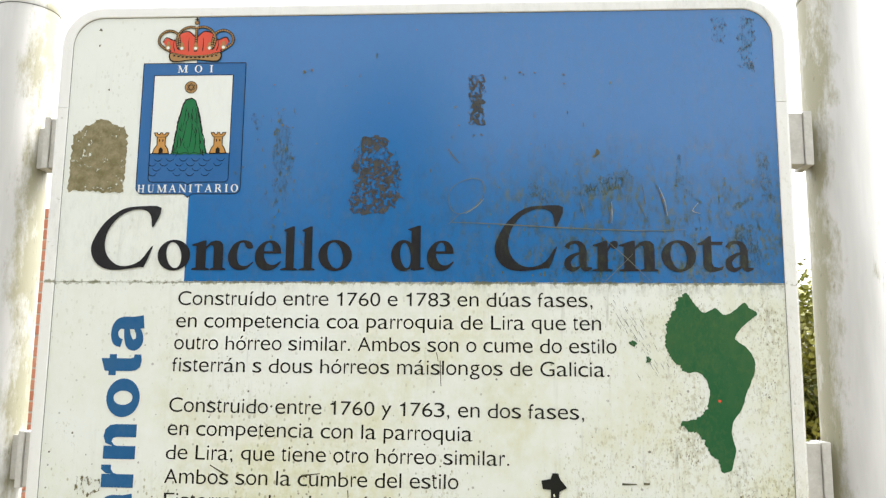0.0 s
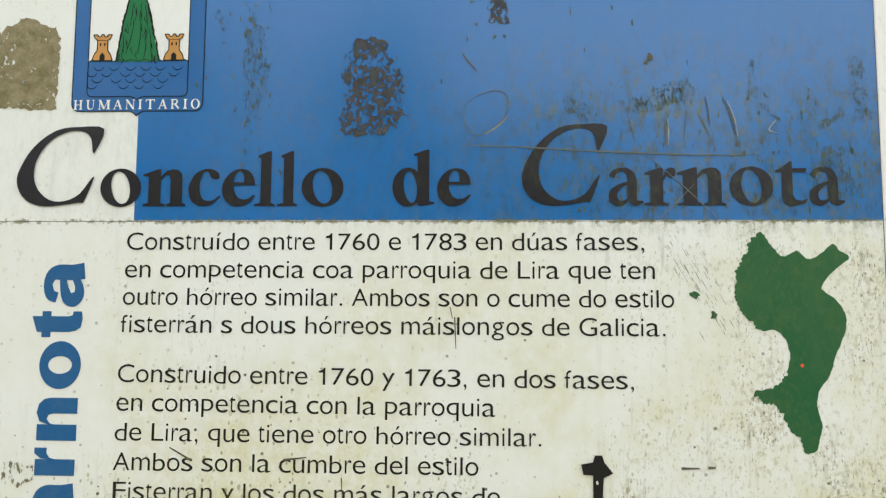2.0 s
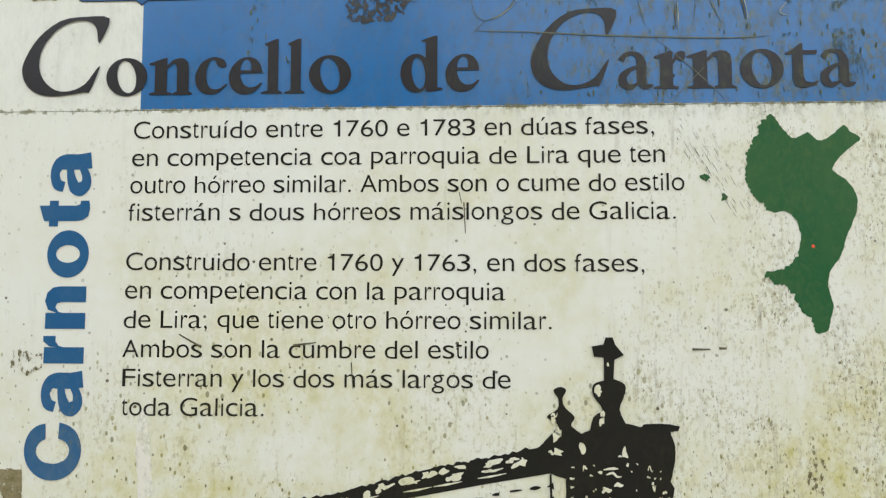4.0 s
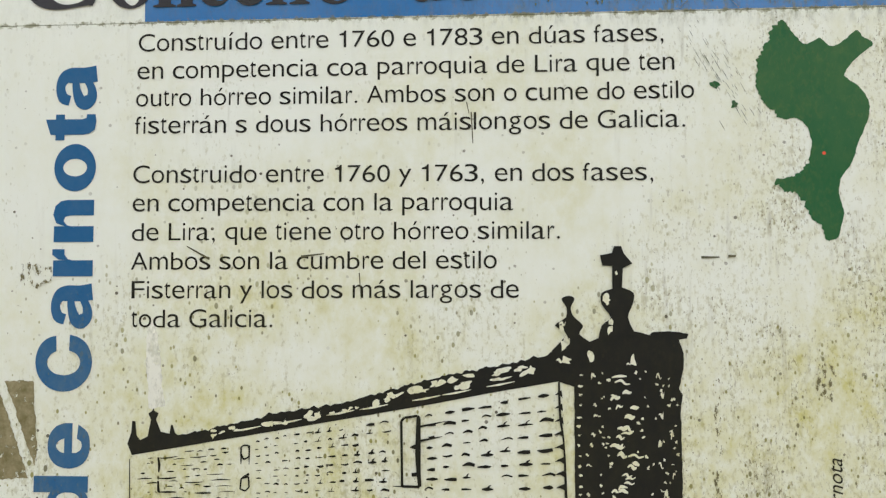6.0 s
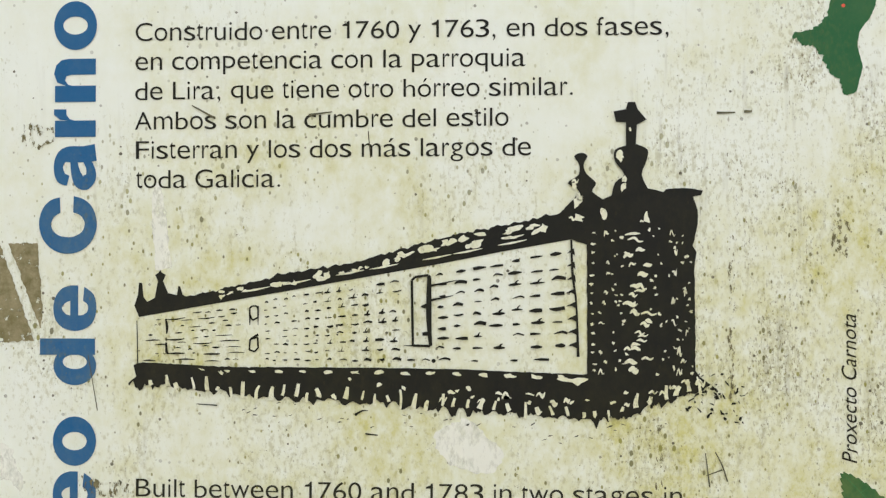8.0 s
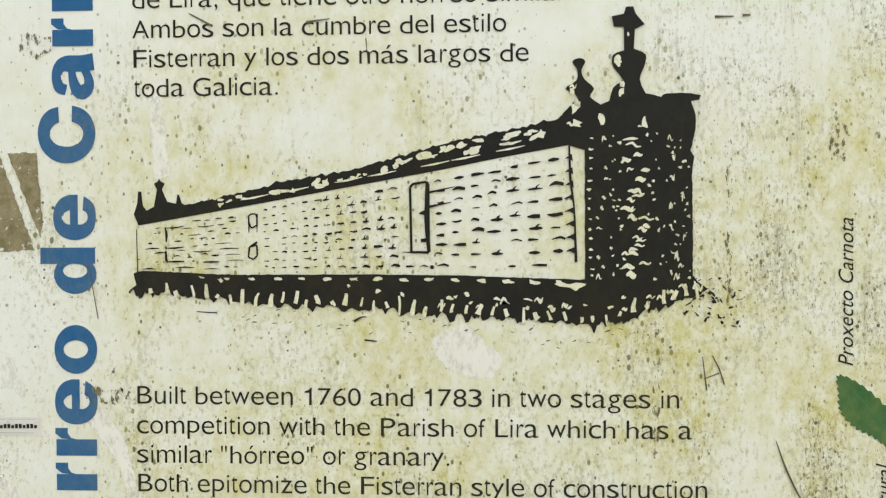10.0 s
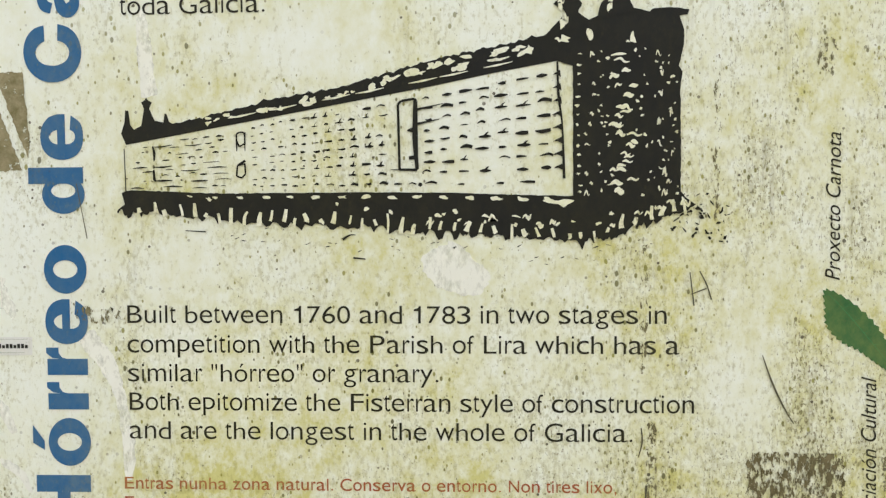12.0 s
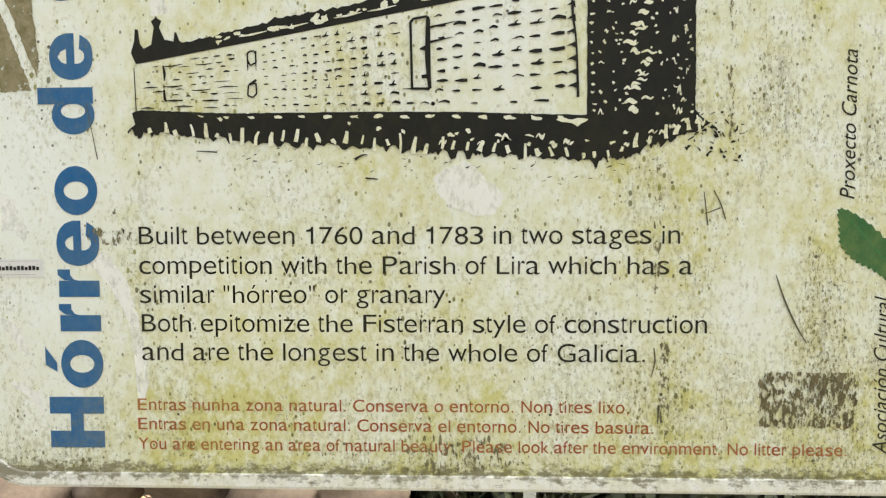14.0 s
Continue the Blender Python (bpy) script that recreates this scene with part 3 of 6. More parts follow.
def rounded(x0, x1, z0, z1, r, n=10):
    """Outline from the joint on one side over the top and round: corner by corner, clockwise from the lower left."""
    out = []
    for cx, cz, a in ((x0 + r, z0 + r, 270), (x0 + r, z1 - r, 180), (x1 - r, z1 - r, 90), (x1 - r, z0 + r, 0)):
        out.append([(cx + r * math.cos(radians(a - 90 * i / n)), cz + r * math.sin(radians(a - 90 * i / n))) for i in range(n + 1)])
    return out


def rail(name, path, label="", profile=None, material=None):
    """An extruded rail along an open path of (inner place, outward way): a lip on the board and a rounded outer edge."""
    profile = profile or ((0.0, 0.002), (0.0, -0.0014), (0.0012, -0.0024), (0.0135, -0.0024), (0.0165, -0.0012), (0.0172, 0.001), (0.0172, 0.026), (0.0, 0.026))
    verts, faces, k = [], [], len(profile)
    for (x, z), (ox, oz) in path:
        for u, y in profile:
            sx, sz = settle(x + ox * u, z + oz * u)
            verts.append((sx, y, sz))
    for i in range(len(path) - 1):
        for j in range(k):
            a, b = i * k + j, i * k + (j + 1) % k
            faces.append((a, b, b + k, a + k))
    faces += [tuple(range(k)), tuple((len(path) - 1) * k + j for j in range(k))[::-1]]
    return from_data(name, verts, faces, material or RAIL, sign, label)


def corner(cx, cz, r, a0, a1, n=12):
    return [((cx + r * math.cos(radians(a0 + (a1 - a0) * i / n)), cz + r * math.sin(radians(a0 + (a1 - a0) * i / n))),
             (math.cos(radians(a0 + (a1 - a0) * i / n)), math.sin(radians(a0 + (a1 - a0) * i / n)))) for i in range(n + 1)]


R = 0.043
upper_path = [((LEFT, JOINT + 0.0004), (-1, 0))] + corner(LEFT + R, TOP - R, R, 180, 90) + corner(RIGHT - R, TOP - R, R, 90, 0) + [((RIGHT, JOINT + 0.0004), (1, 0))]
lower_path = [((RIGHT, JOINT - 0.0004), (1, 0))] + [((RIGHT, z), (1, 0)) for z in (1.6, 1.3, 1.0)] + corner(RIGHT - R, BOTTOM + R, R, 0, -90) + \
    [((x, BOTTOM), (0, -1)) for x in (0.25, 0.0, -0.25)] + corner(LEFT + R, BOTTOM + R, R, -90, -180) + [((LEFT, z), (-1, 0)) for z in (1.0, 1.3, 1.6)] + [((LEFT, JOINT - 0.0004), (-1, 0))]
rail("upper_rail", upper_path, "white lacquered aluminium edge rail")
rail("lower_rail", lower_path, "white lacquered edge rail with moss along it")


# thin dark strip in place of the shadow between rail and board
SHADOW_STRIP = ((0.0002, 0.001), (0.0002, -0.0008), (-0.0005, -0.0005), (-0.0005, 0.001))
rail("shadow_strip", upper_path, "thin dark strip painting the shadow line inside the rail", SHADOW_STRIP, DARK)
rail("shadow_strip", lower_path[:5], "thin dark strip painting the shadow line inside the rail", SHADOW_STRIP, DARK)
rail("shadow_strip", lower_path[-4:], "thin dark strip painting the shadow line inside the rail", SHADOW_STRIP, DARK)


def sheet(name, outline, material, label, y0=0.0, y1=0.004):
    bm = bmesh.new()
    outline = [settle(*p) for p in outline]
    f = bm.faces.new([bm.verts.new((x, y0, z)) for x, z in outline])
    ext = bmesh.ops.extrude_face_region(bm, geom=[f])
    bmesh.ops.translate(bm, verts=[v for v in ext["geom"] if isinstance(v, bmesh.types.BMVert)], vec=(0, y1 - y0, 0))
    bmesh.ops.recalc_face_normals(bm, faces=bm.faces)
    return part(name, bm, material, sign, label)


quads = rounded(LEFT - 0.001, RIGHT + 0.001, BOTTOM - 0.001, TOP + 0.001, R)
upper_board = sheet("upper_panel", [(LEFT - 0.001, SEAM + 0.0003)] + quads[1] + quads[2] + [(RIGHT + 0.001, SEAM + 0.0003)], WHITE, "upper board, white beside a large blue field")
lower_board = sheet("lower_panel", [(RIGHT + 0.001, SEAM - 0.0003)] + quads[3] + quads[0] + [(LEFT - 0.001, SEAM - 0.0003)], WHITE, "lower white board, yellowed by algae and specks")
bm = bmesh.new()
box(bm, LEFT - 0.001, RIGHT + 0.001, 0.0055, 0.0215, BOTTOM + 0.006, TOP - 0.012)
part("backing", bm, BACK, sign, "aluminium back of the board")
flat("blue_field", [[(-0.3205, SEAM + 0.0012)] + [(-0.3205, TOP)] + [p for p in rounded(-0.4, RIGHT, 1.7, TOP, R)[2]] + [(RIGHT, SEAM + 0.0012)]], 1, BLUE, upper_board, "faded blue printed field with scratches")


def post(x, y, name_label):
    """A round tube with a shallow domed cap."""
    root = None
    prof = [(0.0, 2.078), (0.018, 2.0765), (0.034, 2.072), (0.044, 2.064), (0.0475, 2.0535), (0.0478, 2.047)]
    n = 56

    def lathe(nm, profile, mat, parent, lab):
        verts, faces = [], []
        for r, z in profile:
            for i in range(n):
                a = 2 * math.pi * i / n
                verts.append((r * math.cos(a), r * math.sin(a), z))
        for j in range(len(profile) - 1):
            for i in range(n):
                faces.append((j * n + i, j * n + (i + 1) % n, (j + 1) * n + (i + 1) % n, (j + 1) * n + i))
        o = from_data(nm, verts, faces, mat, parent, lab, True)
        o.location = (x, y, 0) if parent is sign else (0, 0, 0)
        return o

    root = lathe("post", [(0.047, 2.0462), (0.0475, 2.0455), (0.0475, -0.2)], POST, sign, name_label)
    lathe("post_cap", [(0.0001, 2.079)] + prof[1:], POST, root, "shallow domed cap")
    lathe("cap_joint", [(0.0466, 2.0475), (0.0466, 2.0455)], DARK, root, "dark joint under the cap")
    return root


POST_X, POST_Y = 0.609, 0.062
post_a = post(-0.617, POST_Y, "round off-white post with algae runs")
post_b = post(POST_X, POST_Y, "round off-white post with grey and green stains")


def bracket(side, z):
    """A folded lug from the back of the board to the post, in two leaves."""
    x0, x1 = (0.512, 0.5415) if side > 0 else (-0.5385, -0.512)
    bm = bmesh.new()
    box(bm, x0, x1, 0.016, 0.046, z, z + 0.074, 0.0012)
    lug = part("bracket", bm, GALV, sign, "flat white-grey lug between rail and post")
    a, b = (0.5422, 0.5535) if side > 0 else (-0.5475, -0.5391)
    bm = bmesh.new()
    box(bm, a, b, 0.013, 0.060, z - 0.0015, z + 0.0755, 0.0012)
    part("clamp", bm, GALV, lug, "clamp leaf held to the post")
    a, b = (0.553, 0.58) if side > 0 else (-0.585, -0.5465)
    bm = bmesh.new()
    box(bm, a, b, 0.045, 0.075, z + 0.006, z + 0.068, 0.001)
    part("web", bm, GALV, lug, "web behind the clamp")


for side in (-1, 1):
    for z in (1.789, 1.337, 0.89):
        bracket(side, z)


# ---- title letters, cut as a serif face ----
BIG_C = [
    (1.0, 0.975), (0.72, 1.0), (0.44, 0.955), (0.19, 0.75), (0.04, 0.48), (0.01, 0.30), (0.08, 0.125), (0.23, 0.02), (0.44, 0.0), (0.74, 0.045), (0.80, 0.06), (0.905, 0.35),
    (0.87, 0.34), (0.74, 0.15), (0.57, 0.065), (0.40, 0.08), (0.26, 0.21), (0.205, 0.39), (0.245, 0.62), (0.40, 0.84), (0.61, 0.945), (0.78, 0.93), (0.855, 0.84), (0.875, 0.69), (0.91, 0.69)]
LOW_C = [(0.97, 0.80), (0.9, 0.93), (0.7, 1.0), (0.5, 1.0), (0.22, 0.88), (0.04, 0.62), (0.0, 0.45), (0.06, 0.2), (0.25, 0.04), (0.5, 0.0), (0.75, 0.05), (1.0, 0.25),
         (0.97, 0.28), (0.8, 0.17), (0.62, 0.14), (0.45, 0.2), (0.36, 0.4), (0.36, 0.65), (0.45, 0.88), (0.55, 0.93), (0.63, 0.9), (0.7, 0.78), (0.82, 0.72), (0.95, 0.74)]
LOW_E = [(1.0, 0.63), (0.96, 0.78), (0.82, 0.94), (0.58, 1.0), (0.3, 0.93), (0.07, 0.7), (0.0, 0.45), (0.07, 0.2), (0.27, 0.03), (0.53, -0.01), (0.8, 0.07), (1.0, 0.27),
         (0.96, 0.3), (0.8, 0.2), (0.62, 0.18), (0.45, 0.27), (0.36, 0.45), (0.35, 0.62), (0.37, 0.78), (0.45, 0.9), (0.55, 0.93), (0.63, 0.88), (0.67, 0.78), (0.67, 0.63)]
SERIF_STEM = [(0.03, 0), (0.54, 0), (0.54, 0.05), (0.43, 0.09), (0.43, 1.0), (0.36, 1.0), (0.02, 0.86), (0.02, 0.82), (0.15, 0.80), (0.15, 0.09), (0.03, 0.05)]
N_ARCH = [(0.43, 0.80), (0.55, 0.95), (0.70, 1.0), (0.82, 0.98), (0.9, 0.88), (0.92, 0.7), (0.92, 0.09), (1.0, 0.05), (1.0, 0.0), (0.56, 0.0), (0.56, 0.05), (0.65, 0.09), (0.65, 0.7), (0.62, 0.82), (0.55, 0.84), (0.43, 0.70)]
TALL_STEM = [(0, 0), (1, 0), (1, 0.03), (0.8, 0.06), (0.8, 1.0), (0.66, 1.0), (0.16, 0.92), (0.16, 0.89), (0.30, 0.87), (0.30, 0.06), (0, 0.03)]
R_STEM = [(0.02, 0), (0.8, 0), (0.8, 0.05), (0.62, 0.09), (0.62, 1.0), (0.52, 1.0), (0.03, 0.86), (0.03, 0.82), (0.22, 0.8), (0.22, 0.09), (0.02, 0.05)]
R_EAR = [(0.62, 0.76), (0.74, 0.95), (0.9, 1.0), (1.02, 0.95), (1.0, 0.78), (0.86, 0.72), (0.74, 0.78), (0.62, 0.62)]
T_SHAPE = [(0.22, 0.2), (0.22, 0.86), (0.02, 0.86), (0.02, 0.91), (0.2, 0.98), (0.46, 1.15), (0.54, 1.15), (0.54, 0.97), (0.98, 0.97), (0.94, 0.86), (0.54, 0.86), (0.54, 0.28), (0.62, 0.15), (0.8, 0.12), (1.0, 0.18), (0.92, 0.05), (0.6, -0.02), (0.38, 0.0), (0.26, 0.08)]
D_STEM = [(0.60, 0.02), (0.60, 1.32), (0.50, 1.35), (0.50, 1.38), (0.80, 1.5), (0.88, 1.5), (0.88, 0.12), (1.0, 0.1), (1.0, 0.05), (0.70, 0.0)]


def serif_letter(ch):
    """Polygons of a letter in a box one wide and one x-height (or capital height) high."""
    if ch == "C":
        return [smooth(BIG_C, 3)]
    if ch == "o":
        return ring_halves(ellipse(0.5, 0.5, 0.5, 0.52, 0, 44, 12, 372), [(0.5 + x, 0.5 + z) for x, z in ellipse(0, 0, 0.225, 0.44, 9, 44, 3, 363)])
    if ch == "c":
        return [smooth(LOW_C, 3)]
    if ch == "e":
        return [smooth(LOW_E[:17], 3, False) + smooth(LOW_E[17:], 3, False), [(0.3, 0.56), (1.0, 0.56), (1.0, 0.64), (0.3, 0.64)]]
    if ch == "n":
        return [SERIF_STEM, N_ARCH]
    if ch == "l":
        return [TALL_STEM]
    if ch == "r":
        return [R_STEM, smooth(R_EAR, 2)]
    if ch == "t":
        return [T_SHAPE]
    if ch == "d":
        return ring_halves(ellipse(0.37, 0.5, 0.37, 0.52, 0, 44, 12, 372), ellipse(0.43, 0.5, 0.155, 0.42, 6, 44, 8, 368)) + [D_STEM]
    hook = stroke([(0.10, 0.76), (0.2, 0.90), (0.42, 0.95), (0.60, 0.86), (0.68, 0.66), (0.68, 0.25), (0.78, 0.07), (1.0, 0.1)], [0.20, 0.12, 0.10, 0.20, 0.28, 0.28, 0.17, 0.05])
    bowl = stroke([(0.62, 0.60), (0.38, 0.53), (0.16, 0.36), (0.14, 0.19), (0.28, 0.06), (0.46, 0.09), (0.62, 0.2)], [0.06, 0.11, 0.22, 0.26, 0.16, 0.10, 0.06])
    return [hook, bowl]


TITLE = (("C", -0.4575, -0.3585, 1.0), ("o", -0.3600, -0.3135, 0), ("n", -0.3125, -0.2625, 0), ("c", -0.2595, -0.2235, 0), ("e", -0.2215, -0.1845, 0), ("l", -0.1850, -0.1615, 2),
         ("l", -0.1590, -0.1365, 2), ("o", -0.1320, -0.0850, 0), ("d", -0.0305, 0.0160, 0), ("e", 0.0190, 0.0560, 0), ("C", 0.1115, 0.2065, 1), ("a", 0.2070, 0.2445, 0),
         ("r", 0.2450, 0.2790, 0), ("n", 0.2800, 0.3335, 0), ("o", 0.3380, 0.3845, 0), ("t", 0.3860, 0.4215, 0), ("a", 0.4230, 0.4600, 0))
for ch, x0, x1, tall in TITLE:
    h = {0: 0.0420, 1: 0.0910, 2: 0.0620}[int(tall)]
    flat("title_letter", [[(x0 + u * (x1 - x0), 1.6365 + v * h) for u, v in p] for p in serif_letter(ch)], 5, TITLE_BLACK, upper_board, "black serif title letter")

# ---- body text: galician, spanish, english; warning lines in red ----
LINES = (
    ("Construído entre 1760 e 1783 en dúas fases,", -0.3270, 1.5878, 0.2445, 1.5876), ("en competencia coa parroquia de Lira que ten", -0.3280, 1.5568, 0.2555, 1.5562),
    ("outro hórreo similar. Ambos son o cume do estilo", -0.3290, 1.5265, 0.2755, 1.5255), ("fisterrán s dous hórreos máislongos de Galicia.", -0.3300, 1.4962, 0.2655, 1.4946),
    ("Construido entre 1760 y 1763, en dos fases,", -0.3310, 1.4420, 0.2310, 1.4382), ("en competencia con la parroquia", -0.3312, 1.4108, 0.0830, 1.4080),
    ("de Lira, que tiene otro hórreo similar.", -0.3316, 1.3790, 0.1320, 1.3770), ("Ambos son la cumbre del estilo", -0.3320, 1.3472, 0.0650, 1.3460),
    ("Fisterran y los dos más largos de", -0.3310, 1.3160, 0.0880, 1.3148), ("toda Galicia.", -0.3310, 1.2850, -0.1760, 1.2845),
    ("Built between 1760 and 1783 in two stages in", -0.3320, 0.9580, 0.2400, 0.9522), ("competition with the Parish of Lira which has a", -0.3328, 0.9262, 0.2530, 0.9202),
    ('similar "hórreo" or granary.', -0.3330, 0.8950, 0.0010, 0.8920), ("Both epitomize the Fisterran style of construction", -0.3322, 0.8640, 0.2680, 0.8580),
    ("and are the longest in the whole of Galicia.", -0.3330, 0.8330, 0.2040, 0.8278))
for words, xa, za, xb, zb in LINES:
    lettering("text_line", words, (xa, za), (xb, zb), 0.0188, REGULAR, 2, TEXT_BLACK, lower_board, -0.006, label="line of black sans-serif text")
for words, xa, za, xb, zb in (("Entras nunha zona natural. Conserva o entorno. Non tires lixo,", -0.3400, 0.7782, 0.1870, 0.7732),
                              ("Entras en una zona natural. Conserva el entorno. No tires basura.", -0.3402, 0.7570, 0.2130, 0.7512),
                              ("You are entering an area of natural beauty. Please look after the environment. No litter please.", -0.3408, 0.7352, 0.4130, 0.7272)):
    lettering("red_text_line", words, (xa, za), (xb, zb), 0.0128, REGULAR, 2, RED, lower_board, 0.003, label="line of small faded red text")
lettering("side_title_letter", "Hórreo de Carnota", (-0.3775, 0.7370), (-0.3735, 1.5730), 0.0600, HEAVY, 2, VERT_BLUE, lower_board, "heavy", label="heavy blue letter, turned on its side", split=True)
plain_lettering("side_note", "Proxecto Carnota", (0.4165, 0.9960), (0.4175, 1.1480), 0.0150, 2, TEXT_BLACK, lower_board, 0.0, 0.3, 1.0, "thin slanted lettering running up the board")
plain_lettering("side_note", "Asociación Cultural", (0.4545, 0.7290), (0.4540, 0.8960), 0.0155, 2, TEXT_BLACK, lower_board, 0.0, 0.3, 1.0, "thin slanted lettering running up the board")

# ---- map of the parish ----
COAST = [(0.3660, 1.6060), (0.3720, 1.6050), (0.3840, 1.5880), (0.3940, 1.5810), (0.4070, 1.5870), (0.4200, 1.5780), (0.4360, 1.5870), (0.4460, 1.5945), (0.4520, 1.5870), (0.4620, 1.5795),
         (0.4470, 1.5670), (0.4320, 1.5480), (0.4450, 1.5360), (0.4550, 1.5220), (0.4550, 1.5020), (0.4430, 1.4720), (0.4370, 1.4550), (0.4250, 1.4370), (0.4230, 1.4190)]
SHORE = [(0.4270, 1.4020), (0.4200, 1.3760), (0.4090, 1.3750), (0.4050, 1.3860), (0.3930, 1.3970), (0.3850, 1.4170), (0.3710, 1.4260), (0.3580, 1.4330), (0.3770, 1.4420),
         (0.3910, 1.4550), (0.3960, 1.4750), (0.3920, 1.4920), (0.3810, 1.5020), (0.3670, 1.5010), (0.3560, 1.5110), (0.3450, 1.5250), (0.3400, 1.5460), (0.3440, 1.5700), (0.3520, 1.5820), (0.3590, 1.5970)]
outline = []
rim = smooth(COAST + SHORE, 14)
for p, q in zip(rim, rim[1:] + rim[:1]):
    way = Vector(q) - Vector(p)
    out = Vector((-way.y, way.x)).normalized()
    wild = 1.0 if p[0] < 0.364 or (p[1] < 1.457 and p[0] < 0.412) else 0.25
    tooth = noise.noise(Vector((p[0] * 150, p[1] * 150, 3.3))) + 0.9 * noise.noise(Vector((p[0] * 420, p[1] * 420, 1.3)))
    outline.append((p[0] + out.x * 0.0034 * wild * tooth, p[1] + out.y * 0.0034 * wild * tooth))
mapped = flat("parish_map", [outline], 2, GREEN, lower_board, "dark green printed map shape with a ragged coast")
flat("map_dot", [ellipse(0.4085, 1.4645, 0.0019, 0.0019, 0, 14)], 3, CROWN_RED, mapped, "small red dot")
rg = random.Random(21)
flat("islet", [ragged(fleck(0.2975, 1.5390, 0.013, 0.008, rg, -0.6), 0.001, 0.0008, 5)], 2, GREEN, mapped)
flat("islet", [ragged(fleck(0.3180, 1.5180, 0.011, 0.012, rg, 0.3), 0.001, 0.0008, 6)], 2, GREEN, mapped)

# ---- leaf emblem ----
LEAFLINE = [(0.402, 0.986), (0.423, 0.977), (0.446, 0.957), (0.462, 0.936), (0.474, 0.908), (0.478, 0.893), (0.466, 0.901), (0.451, 0.912), (0.435, 0.924), (0.418, 0.933), (0.404, 0.949), (0.402, 0.968)]
line = smooth(LEAFLINE, 6)
mid = Vector((0.438, 0.943))
saw = [tuple(Vector(p) + (Vector(p) - mid).normalized() * (0.0022 if n % 2 else -0.0008)) for n, p in enumerate(line)]
emblem = flat("leaf_emblem", [saw], 2, GREEN, lower_board, "green serrated leaf emblem")
tagged(flat("vein", [stroke([(0.405, 0.982), (0.43, 0.955), (0.474, 0.9)], [0.0004, 0.0008, 0.0003])] + [stroke([(0.405 + 0.069 * k, 0.982 - 0.082 * k), (0.414 + 0.069 * k, 0.990 - 0.092 * k)], [0.0005, 0.0002]) for k in (0.2, 0.35, 0.5, 0.65)], 3, MOUNT_GREEN, emblem), kind="stuff")


# ---- coat of arms ----
def closed_line(pts, w):
    k = len(pts)
    return [ribbon([pts[i], pts[(i + 1) % k]], [w, w]) for i in range(k) if (Vector(pts[i]) - Vector(pts[(i + 1) % k])).length > 1e-5]


def shield_outline(x0, x1, z0, z1, r, tip):
    cx = (x0 + x1) / 2
    left = [(x0 + r + r * math.cos(radians(a)), z0 + r + r * math.sin(radians(a))) for a in (180, 200, 220, 240, 255, 270)]
    right = [(x1 - r + r * math.cos(radians(a)), z0 + r + r * math.sin(radians(a))) for a in (270, 285, 300, 320, 340, 360)]
    dip = [(cx - 0.007, z0), (cx - 0.003, z0 - tip * 0.45), (cx, z0 - tip), (cx + 0.003, z0 - tip * 0.45), (cx + 0.007, z0)]
    return [(x0, z1)] + left + dip + right + [(x1, z1)]


outer = shield_outline(-0.3980, -0.2470, 1.7455, 1.9395, 0.009, 0.0055)
crest = flat("heraldic_shield", [outer], 2, CREST_BLUE, upper_board, "printed coat of arms on a blue shield")
flat("shield_line", closed_line(outer, 0.0011), 3, BLACK, crest)
inner = shield_outline(-0.3810, -0.2650, 1.7625, 1.9212, 0.006, 0.004)
flat("shield_field", [[(-0.3805, 1.8035)] + [(-0.3805 + 0.1150 * i / 48, 1.8035 + 0.0022 * abs(math.sin(i * math.pi / 6))) for i in range(49)] + [(-0.2655, 1.9207), (-0.3805, 1.9207)]], 3, PEARL, crest, "white field")
flat("inner_line", closed_line(inner, 0.0010) + [ribbon([(-0.381 + 0.116 * i / 48, 1.8035 + 0.0022 * abs(math.sin(i * math.pi / 6))) for i in range(49)], [0.0007, 0.0007])], 4, BLACK, crest)
waves = []
for row, (count, shift) in enumerate(((6, 0.010), (6, 0.004), (5, 0.012), (5, 0.005))):
    for i in range(count):
        if row == 3 and i == 1:
            continue
        x, z = -0.3805 + shift + i * 0.0188 + rg.uniform(-0.002, 0.002), 1.7965 - row * 0.0072
        waves.append(stroke([(x - 0.006, z + 0.001), (x - 0.003, z - 0.0025), (x + 0.002, z - 0.003), (x + 0.0065, z + 0.001)], [0.0004, 0.0009, 0.0009, 0.0003], 3))
tagged(flat("waves", waves, 4, BLACK, crest), kind="stuff")
HILL = [(-0.3490, 1.8040), (-0.3460, 1.8190), (-0.3425, 1.8500), (-0.3375, 1.8720), (-0.3320, 1.8840), (-0.3240, 1.8865), (-0.3175, 1.8825), (-0.3130, 1.8680), (-0.3100, 1.8560), (-0.3050, 1.8310), (-0.2985, 1.8040)]
hill = HILL + [(-0.2985 - 0.0505 * i / 8, 1.8025 + 0.0012 * (i % 2)) for i in range(1, 8)]
flat("hill", [hill], 4, MOUNT_GREEN, crest, "green rocky hill")
folds = [stroke([(x0, z0), ((x0 + x1) / 2 + 0.001, (z0 + z1) / 2), (x1, z1)], [0.0003, 0.0010, 0.0004], 3) for x0, z0, x1, z1 in
         ((-0.3315, 1.874, -0.3345, 1.845), (-0.318, 1.872, -0.314, 1.842), (-0.3215, 1.848, -0.324, 1.812), (-0.330, 1.846, -0.338, 1.812), (-0.312, 1.843, -0.3085, 1.812), (-0.315, 1.832, -0.317, 1.806), (-0.3275, 1.868, -0.3285, 1.852), (-0.341, 1.835, -0.343, 1.808))]
rk = random.Random(77)
